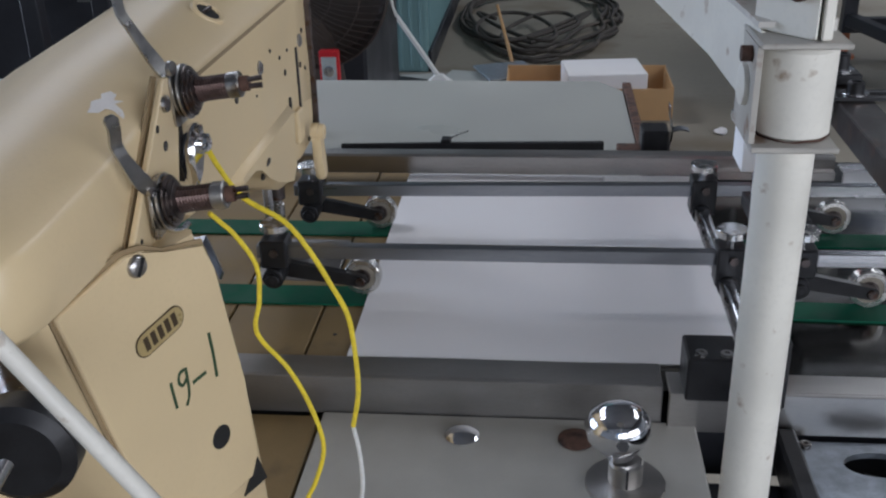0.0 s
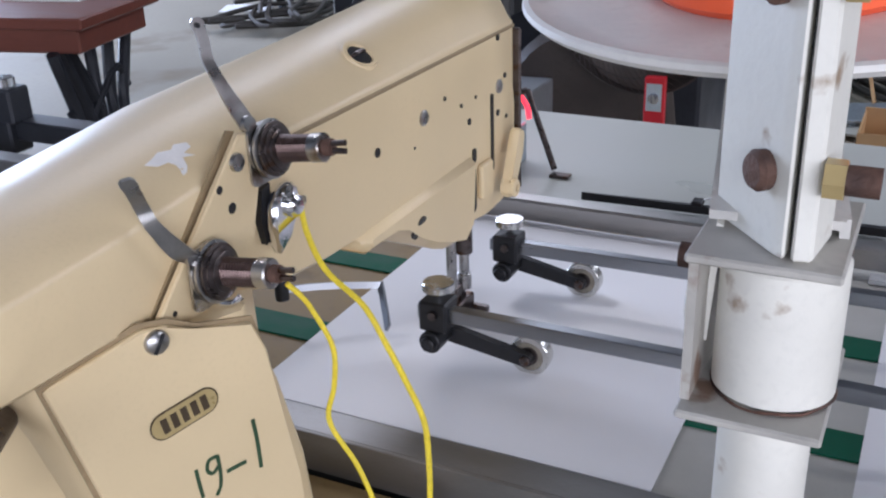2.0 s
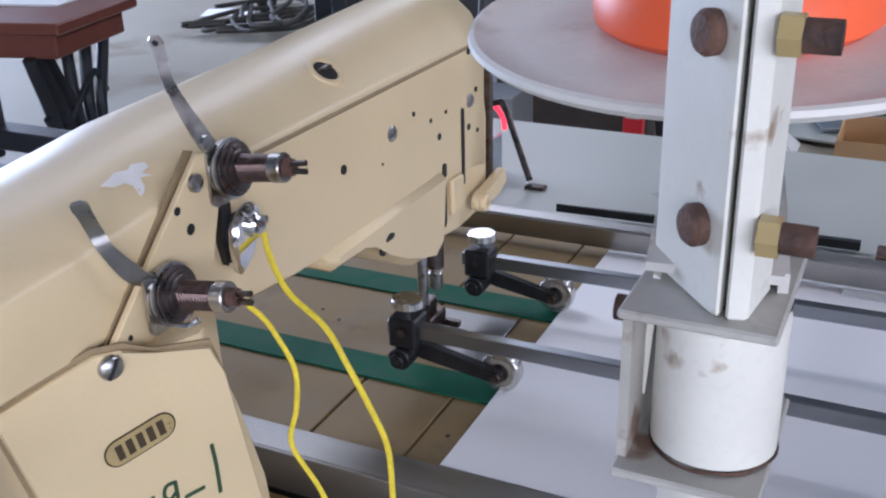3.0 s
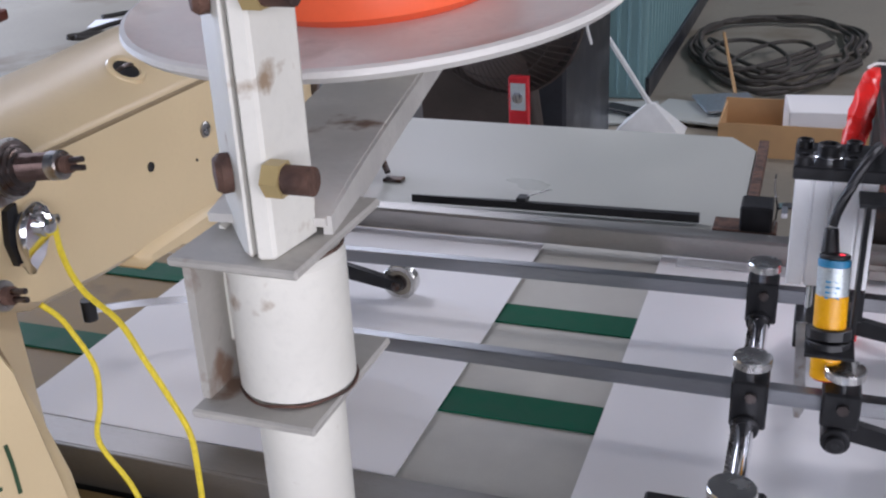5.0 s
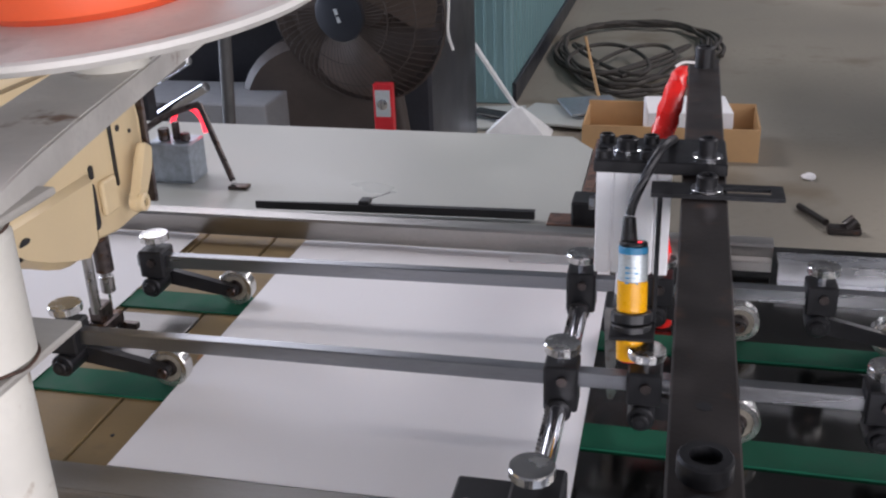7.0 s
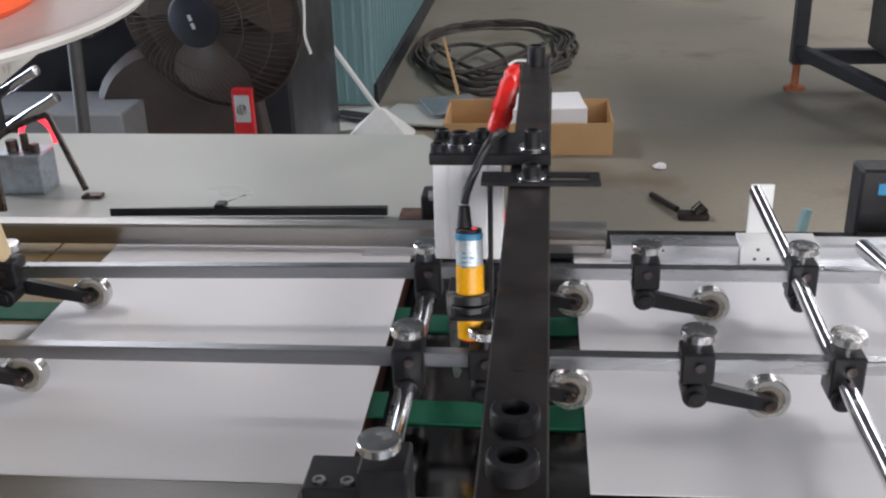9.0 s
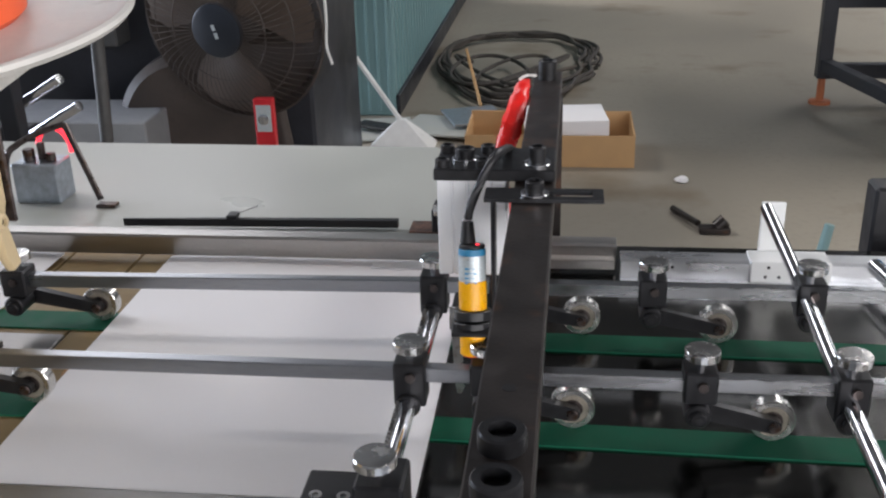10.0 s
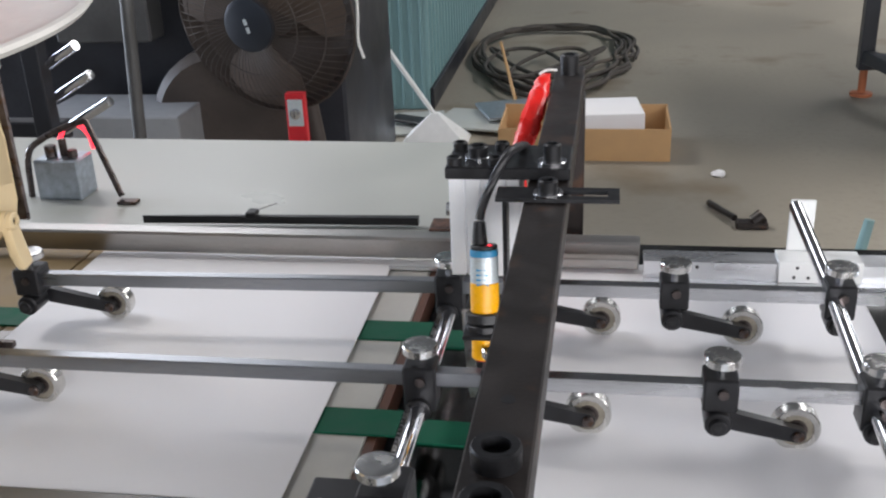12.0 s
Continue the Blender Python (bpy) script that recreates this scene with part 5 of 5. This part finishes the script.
FE = FM @ Vector((0.272, 0, 0)) if (FM @ Vector((0.272, 0, 0))).x > FC.x else FM @ Vector((-0.272, 0, 0))
part("cord_fringe", tube(bm_(), [FE + Vector(p) for p in ((-0.02, 0, 0.22), (0.004, -0.005, 0.12), (0.010, -0.005, 0.03), (0.006, -0.005, -0.05), (0.018, -0.005, -0.10))], 0.004, 6, 6), WHITE_CORD, fan, "pale frayed cord")

dm = thing("dark_machine", "large dark oily machine in shade behind the fan", "machine", (-1.3, 3.3, 0))
part("body", box(bm_(), -1.75, -0.50, 3.05, 3.75, 0.0, 1.35, 0.01), MACHINE_DARK, dm)
part("lower_drum", lathe(bm_(), [(0, 0.20), (0.03, 0.215), (0.12, 0.215), (0.15, 0.19), (0.15, 0)], (-0.84, 3.02, 0.33), (0.1, -1, 0), 32), FAN_GREY, dm)
part("cabinet", box(bm_(), -1.32, -0.89, 2.70, 2.95, 0.0, 0.395, 0.004), SHED_WALL, dm, "pale grey floor cabinet")
for x, z0, z1 in ((-1.62, 0.75, 0.95), (-1.2, 0.55, 0.7), (-1.0, 0.9, 1.1)):
    part("housing", box(bm_(), x - 0.15, x + 0.15, 2.95, 3.06, z0, z1, 0.006), MACHINE_MID, dm)
part("pipe", cyl(bm_(), (-0.888, 2.400, 0.0), (-0.788, 2.400, 1.6), 0.016, seg=16), MACHINE_MID, dm, "grey upright pipe")
lf = thing("rail_machine", "black steel machine frame with bright guide rails", "machine", (-1.0, 2.0, 0))
for x, y in ((-0.80, 1.90), (-0.98, 1.97)):
    part("upright", box(bm_(), x - 0.018, x + 0.018, y - 0.018, y + 0.018, 0, 1.15, 0.002), MACHINE_DARK, lf)
for dx, dz in ((0.0, 0.0), (0.030, -0.052), (-0.02, 0.055)):
    part("guide_rail", cyl(bm_(), (-0.813 + dx, 1.93, 0.644 + dz), (-0.692 + dx, 1.90, 0.711 + dz), 0.010, seg=14), CHROME, lf, "bright steel rail")
part("cross_beam", box(bm_(), -0.98, -0.80, 1.95, 1.99, 0.56, 0.60, 0.003), MACHINE_DARK, lf)
nf = thing("feeder_frame", "black feeder frame with chrome clamps beside the machine", "machine", (-0.85, 0.95, 0))
part("rail", box(bm_(), -1.20, -0.72, 0.985, 1.02, 0.762, 0.788, 0.002), MACHINE_DARK, nf)
part("rail", box(bm_(), -1.20, -0.74, 0.90, 0.93, 0.745, 0.770, 0.002), MACHINE_MID, nf)
for x in (-1.15, -0.82):
    part("leg", box(bm_(), x - 0.02, x + 0.02, 0.90, 1.02, 0, 0.745, 0.002), MACHINE_DARK, nf)
for x, z in ((-0.935, 0.775), (-0.925, 0.815)):
    part("clamp", box(bm_(), x - 0.018, x + 0.018, 0.975, 1.01, z - 0.03, z + 0.015, 0.003), MACHINE_DARK, nf)
    part("clamp_knob", cyl(bm_(), (x, 0.99, z + 0.015), (x, 0.99, z + 0.028), 0.012, seg=20, bev=0.001), CHROME, nf, "chrome clamp knob")
tc = thing("teal_cabinet", "teal painted ribbed sheet-metal cabinet", "cabinet", (-0.6, 5.6, 0))
part("body", box(bm_(), -0.95, -0.440, 4.20, 7.2, 0.0, 2.2, 0.006), TEAL, tc)
for i in range(12):
    x = -0.93 + i * 0.042
    part("rib", box(bm_(), x - 0.006, x + 0.006, 4.190, 4.201, 0.02, 2.15, 0.002), TEAL, tc)
for i in range(34):
    y = 4.26 + i * 0.085
    part("rib", box(bm_(), -0.441, -0.430, y - 0.010, y + 0.010, 0.10, 2.15, 0.002), TEAL, tc)
part("base_skirt", box(bm_(), -0.4395, -0.4240, 4.20, 7.2, 0.0, 0.09, 0.003), MACHINE_DARK, tc, "dark base skirt")

cbx = thing("cardboard_box", "open brown cardboard box with white paper inside", "box", (0.27, 3.7, 0))
X0, X1, Y0, Y1, H = -0.09, 0.506, 3.5455, 3.835, 0.1144
for nm, bb in (("front_wall", (X0, X1, Y0, Y0 + 0.006, 0, H)), ("back_wall", (X0, X1, Y1 - 0.006, Y1, 0, H + 0.012)), ("side_wall", (X0, X0 + 0.006, Y0 + 0.006, Y1 - 0.006, 0, H)),
               ("side_wall", (X1 - 0.006, X1, Y0 + 0.006, Y1 - 0.006, 0, H + 0.006)), ("bottom", (X0 + 0.006, X1 - 0.006, Y0 + 0.006, Y1 - 0.006, 0, 0.006))):
    part(nm, box(bm_(), *bb), CARDBOARD, cbx, smooth=0)
ps = thing("paper_stack", "stack of white paper standing out of the box", "paper", (0.33, 3.7, 0.006))
part("paper_block", box(bm_(), 0.12, 0.405, 3.58, 3.80, 0.006, 0.160, 0.003, Matrix.Translation((0.31, 3.7, 0)) @ Matrix.Rotation(radians(6), 4, "Z") @ Matrix.Translation((-0.31, -3.7, 0))), PAPER, ps)

for i, (x, y, w_, d_, a, mt, lab) in enumerate(((-0.55, 3.95, 0.42, 0.30, 12, LAMINATE, "grey offcut sheet lying on the floor"), (-0.22, 3.98, 0.30, 0.26, -14, LAMINATE, "grey offcut sheet lying on the floor"),
                                              (-0.44, 3.92, 0.26, 0.08, -25, BLACK_PLASTIC, "black plastic strip lying on the offcuts"), (-0.10, 4.05, 0.22, 0.24, 20, GALVANISED, "bluish grey sheet piece on the floor"))):
    t = thing("offcut_sheet", lab, "sheet", (x, y, 0), "offcuts")
    part("sheet", box(bm_(), -w_ / 2, w_ / 2, -d_ / 2, d_ / 2, 0.004 + i * 0.012, 0.014 + i * 0.012, 0.002, pose(x, y, 0, 0, 0, a)), mt, t)
dp = thing("dustpan", "white long-handled dustpan standing on the floor", "dustpan", (-0.35, 3.78, 0))
b = bm_()
loft(b, [[(-0.475, 3.70, 0.0), (-0.225, 3.70, 0.0), (-0.225, 3.85, 0.0), (-0.475, 3.85, 0.0)], [(-0.365, 3.765, 0.106), (-0.337, 3.765, 0.106), (-0.337, 3.79, 0.106), (-0.365, 3.79, 0.106)]])
part("pan", b, WHITE_LACQUER, dp)
part("handle", cyl(bm_(), (-0.351, 3.778, 0.095), (-0.95, 3.80, 0.985), 0.0095, seg=12), WHITE_LACQUER, dp)
sk = thing("wooden_stick", "thin wooden stick leaning by the box", "stick", (-0.07, 4.16, 0))
part("stick", cyl(bm_(), (-0.070, 4.16, 0.0), (-0.152, 4.30, 0.262), 0.008, 0.006, seg=10), CARDBOARD, sk)
hs = thing("rubber_hose", "black rubber hose coiled loosely on the floor", "hose", (0.06, 5.0, 0))
b = bm_()
pts, rnd = [], random.Random(4)
for i in range(150):
    a = 2 * math.pi * i / 26
    k = 1 - 0.10 * rnd.random() - 0.16 * (i // 26 % 3) * (0.5 + 0.5 * math.cos(a + 1))
    pts.append((0.03 + 0.40 * k * math.cos(a) + 0.05 * math.sin(2 * a), 5.05 + 0.78 * k * math.sin(a), 0.022 + 0.004 * (i // 26)))
for i in range(34):
    a = i * 0.5
    pts.append((-0.02 + 0.22 * math.cos(a) + 0.1 * math.sin(a * 0.37), 4.85 + 0.30 * math.sin(a * 1.3), 0.05))
tube(b, pts, 0.0095, 8, 3)
part("coil", b, HOSE, hs)

mf = thing("machine_table", "black steel machine table on red-footed legs", "machine", (1.9, 4.0, 0))
for x, y in ((1.326, 4.44), (1.515, 3.63), (2.6, 4.6), (2.7, 3.8)):
    part("leg", box(bm_(), x - 0.028, x + 0.028, y - 0.028, y + 0.028, 0.11, 1.0, 0.003), MACHINE_DARK, mf)
    part("levelling_foot", lathe(bm_(), [(0, 0.045), (0.012, 0.045), (0.016, 0.016), (0.115, 0.016)], (x, y, 0), (0, 0, 1), 16), ORANGE_PRIMER, mf, "red-primed levelling foot")
part("low_beam", box(bm_(), 1.35, 2.6, 4.415, 4.465, 0.11, 0.17, 0.003), MACHINE_DARK, mf)
part("mid_beam", box(bm_(), 1.35, 2.6, 4.415, 4.465, 0.40, 0.45, 0.003), MACHINE_DARK, mf)
part("side_beam", box(bm_(), -0.025, 0.025, -0.42, 0.42, 0.14, 0.19, 0.003, pose(1.42, 4.035, 0, 0, 0, 13)), MACHINE_DARK, mf)
part("bin", box(bm_(), 1.58, 2.5, 3.86, 4.38, 0.20, 0.95, 0.01), MACHINE_DARK, mf)
part("top", box(bm_(), 1.28, 2.75, 3.56, 4.66, 1.0, 1.06, 0.004), MACHINE_DARK, mf)
# Dark solid pieces stand in for an oil and rust stain.
ru = thing("rusty_part", "blackish plate and rod standing in for an oily rust stain", "scrap", (0.705, 2.95, 0))
b = bm_()
box(b, 0.66, 0.75, 2.93, 2.97, 0, 0.022, 0.004, None), cyl(b, (0.71, 2.95, 0.018), (0.735, 2.955, 0.04), 0.020, seg=14)
part("casting", b, BLACK_BAR, ru)
part("rod", cyl(bm_(), (0.60, 3.12, 0.012), (0.66, 2.98, 0.018), 0.010, seg=10), BLACK_BAR, ru)
lt = thing("paper_scrap", "crumpled white and blue paper scrap on the floor", "litter", (0.652, 3.40, 0))
b = bm_()
bmesh.ops.create_icosphere(b, subdivisions=2, radius=0.022)
for v in b.verts:
    v.co = Vector((0.652 + v.co.x * 1.1, 3.40 + v.co.y * 1.0, 0.010 + max(-0.01, v.co.z * 0.45))) + 0.008 * noise.noise_vector(v.co * 60)
part("scrap", b, PAPER, lt, smooth=0)
gb = thing("green_bottle", "pale green plastic tube standing on the rail", "tube", (0.62, 1.02, 0.0))
part("tube", cyl(bm_(), (0.86, 2.45, 0.0), (0.90, 2.47, 0.22), 0.016, 0.012, seg=14), TEAL, gb)
# Red package; its hidden lower part is assumed to reach the floor.
rb = thing("red_level", "red upright package with a pale round label", "level", (-0.5235, 2.614, 0))
LX, LY = -0.5235, 2.614
part("body", box(bm_(), LX - 0.0260, LX + 0.0260, LY, LY + 0.025, 0.0, 0.486, 0.002), RED_PAINT, rb)
part("face", box(bm_(), LX - 0.0200, LX + 0.0200, LY - 0.0025, LY + 0.0005, 0.398, 0.470, 0.001), LABEL, rb, "pale printed face")
part("dial", lathe(bm_(), [(0, 0.015), (0.003, 0.015), (0.004, 0.010), (0.004, 0)], (LX, LY - 0.0025, 0.432), (0, -1, 0), 20), CHROME, rb)

# far sewing tables seen past the arm
def old_table(x, y, ang_, w_=1.1, d_=0.55):
    t = thing("sewing_table", "old red-brown wooden table on ornate cast-iron legs", "table", (x, y, 0), "old sewing tables")
    m = pose(x, y, 0, 0, 0, ang_)
    part("table_top", box(bm_(), -w_ / 2, w_ / 2, -d_ / 2, d_ / 2, 0.690, 0.718, 0.004, m), RED_WOOD, t)
    part("apron", box(bm_(), -w_ / 2 + 0.03, w_ / 2 - 0.03, -d_ / 2 + 0.03, d_ / 2 - 0.03, 0.630, 0.6895, 0.004, m), RED_WOOD, t)
    for s in (-1, 1):
        for u in (-1, 1):
            for k in (0, 1, 2):
                p = [m @ Vector((s * (w_ / 2 - 0.10 - 0.02 * k), u * (0.17 - 0.06 * k), 0.631)), m @ Vector((s * (w_ / 2 - 0.10), u * (0.10 - 0.05 * k), 0.40)), m @ Vector((s * (w_ / 2 - 0.10), u * (0.15 - 0.03 * k), 0.2)), m @ Vector((s * (w_ / 2 - 0.10), u * (0.20 - 0.05 * k), 0.0))]
                part("iron_leg", tube(bm_(), p, 0.016, 8, 5), MACHINE_DARK, t)
        for z in (0.12, 0.30, 0.48):
            part("iron_scroll", tube(bm_(), [m @ Vector((s * (w_ / 2 - 0.10), 0.14 * math.cos(a), z + 0.06 * math.sin(2 * a))) for a in (0, 0.8, 1.57, 2.3, 3.14)], 0.010, 8, 4), MACHINE_DARK, t)
    part("treadle_beam", box(bm_(), -w_ / 2 + 0.1, w_ / 2 - 0.1, -0.02, 0.02, 0.14, 0.18, 0.003, m), MACHINE_DARK, t)
    return t


old_table(-2.151, 1.899, 13.5, 0.95, 0.380)
old_table(-3.26, 5.71, 24)

pf = thing("paper_scrap", "flat white paper sheet dropped on the floor", "litter", (-3.86, 5.37, 0))
part("sheet", box(bm_(), -0.16, 0.16, -0.12, 0.12, 0.001, 0.005, 0.001, pose(-3.86, 5.37, 0, 0, 0, 25)), PAPER, pf)
pt = thing("paper_sheaf", "cream paper sheaf lying on the old sewing table", "paper", (-1.93, 2.03, 0.718))
part("sheaf", box(bm_(), -0.11, 0.11, -0.06, 0.06, 0.7182, 0.7240, 0.001, pose(-1.93, 2.03, 0, 0, 0, 12)), PAPER, pt)
gs = thing("green_scrap", "crumpled green plastic scrap on the floor", "litter", (-3.52, 4.86, 0))
b = bm_()
bmesh.ops.create_icosphere(b, subdivisions=2, radius=0.06)
for v in b.verts:
    v.co = Vector((-3.52 + v.co.x * 1.2, 4.86 + v.co.y * 0.8, max(0.0, 0.012 + v.co.z * 0.35))) + 0.02 * noise.noise_vector(v.co * 25)
    v.co.z = max(0.0, v.co.z)
part("scrap", b, GREEN, gs, smooth=0)
tc2 = thing("cable_tangle", "loose tangle of black cables on the floor", "cable", (-3.30, 5.04, 0))
rnd = random.Random(11)
for k in range(5):
    pts = [(-3.30 + 0.34 * math.cos(a * 0.9 + k) * (0.6 + 0.5 * rnd.random()), 5.04 + 0.42 * math.sin(a * 1.1 + 2 * k) * (0.6 + 0.5 * rnd.random()), 0.016 + 0.02 * k + 0.05 * rnd.random()) for a in range(9)]
    part("cable", tube(bm_(), pts, 0.014, 6, 5), HOSE, tc2)

# ---- paper sheets on the conveyor ----
SHEET, SY0, SY1 = 0.259, 0.553, 0.881


def paper_sheet():
    t = thing("paper_sheet", "stitched white paper sheet lying flat on the belts", "paper", (0, 0.717, 0.8002), "paper sheets")
    b, nx, ny = bm_(), 14, 16
    rnd = random.Random(7)
    grid = [[Vector((-SHEET * (1 - i / nx), SY0 + (SY1 - SY0) * j / ny, 0.8004 + 0.0005 * noise.noise(Vector((i * 0.35, j * 0.3, 1.7))) + 0.0003)) for j in range(ny + 1)] for i in range(nx + 1)]
    up = [[b.verts.new(p + Vector((0, 0, 0.0008))) for p in row] for row in grid]
    dn = [[b.verts.new(p) for p in row] for row in grid]
    for i in range(nx):
        for j in range(ny):
            b.faces.new((up[i][j], up[i + 1][j], up[i + 1][j + 1], up[i][j + 1]))
            b.faces.new((dn[i][j], dn[i][j + 1], dn[i + 1][j + 1], dn[i + 1][j]))
    for i in range(nx):
        b.faces.new((up[i][0], dn[i][0], dn[i + 1][0], up[i + 1][0])), b.faces.new((up[i][ny], up[i + 1][ny], dn[i + 1][ny], dn[i][ny]))
    for j in range(ny):
        b.faces.new((up[0][j], up[0][j + 1], dn[0][j + 1], dn[0][j])), b.faces.new((up[nx][j], dn[nx][j], dn[nx][j + 1], up[nx][j + 1]))
    part("sheet", b, PAPER, t, smooth=60)
    return t


sheets = [paper_sheet()]
for k in range(4):
    sheets.append(copy_thing(sheets[0], Matrix.Translation((0, 0.717, 0.8002))))

# right edge of a sheet against the time since it passed the needle gap
COURSE = [(-4.2, -1.02), (-3.2, -0.98), (-2.4, -0.82), (-1.9, -0.60), (-1.62, -0.42), (-1.50, -0.335), (-1.40, -0.255), (-1.30, -0.198), (-1.21, -0.180), (-1.1, -0.1768), (-0.80, -0.1762), (-0.70, -0.1735),
          (-0.5, -0.149), (-0.25, -0.104), (0, -0.056), (0.5, 0.021), (1.0, 0.102), (1.3, 0.152), (1.5, 0.176), (1.6, 0.180), (2.0, 0.1805), (2.40, 0.1808), (2.50, 0.1835), (2.7, 0.207), (2.95, 0.253), (3.2, 0.298),
          (3.7, 0.376), (4.2, 0.462), (4.45, 0.55), (4.75, 0.76), (5.2, 1.10), (5.8, 1.48), (6.4, 1.70), (7.0, 1.76), (14.0, 1.77)]
PASS = [-1.72, 1.49, 4.69, 7.78, 11.0]


def motions():
    """Key all that moves: the sheets, the needle bar, the hand lever, the guide hook."""
    for k, ob in enumerate(sheets):
        came, now, gone = PASS[max(k - 1, 0)] + 3.2 * (k > 0), PASS[k], PASS[min(k + 1, 4)] - 3.2 * (k < 4)
        course = [(round((came if c < -1 else now if c < 2 else gone) + c, 2), x) for c, x in COURSE]
        at = lambda t: float(np.interp(t, [c[0] for c in course], [c[1] for c in course]))
        times = [0.0, *[c[0] for c in course if 0.02 < c[0] < 11.98], 12.0]
        walk(ob, [(t, Matrix.Translation((at(t), 0.717, 0.8002))) for t in times])
    base = Vector(nb.location)
    rows = []
    for i in range(121):
        t = i / 10
        run = any(-0.7 < t - t0 < 1.5 for t0 in PASS)
        rows.append((t, Matrix.Translation(base + Vector((0, 0, (0.006 * math.sin(2 * math.pi * 2.9 * t) if run else 0.006))))))
    walk(nb, rows)
    piv = Vector(lever.location)

    def tilt(a):
        return Matrix.Translation(piv) @ Matrix.Rotation(radians(a), 4, "X")

    walk(lever, [(t, tilt(a)) for t, a in ((0, -168), (0.45, -168), (0.62, -90), (0.8, -24), (2.78, -24), (2.95, -78), (3.7, -84), (4.3, -28), (5.5, -28), (5.7, -100), (5.9, -165), (6.65, -165), (6.8, -90), (6.92, -28), (8.6, -28), (8.8, -100), (9.0, -165), (10.6, -165), (12, -165))])

    def swing(k):
        return Matrix.Translation(GH + Vector((-0.05 * k, 0.0, 0.03 * k))) @ Matrix.Rotation(radians(50 * k), 4, "Z")

    rows = [(0.0, swing(0))]
    for t0 in PASS[1:]:
        rows += [(t0 + a, swing(k)) for a, k in ((-1.50, 1), (-1.32, 0), (0.75, 0), (0.95, 1)) if 0 < t0 + a < 12]
    walk(hook, rows + [(12.0, swing(1))])


motions()
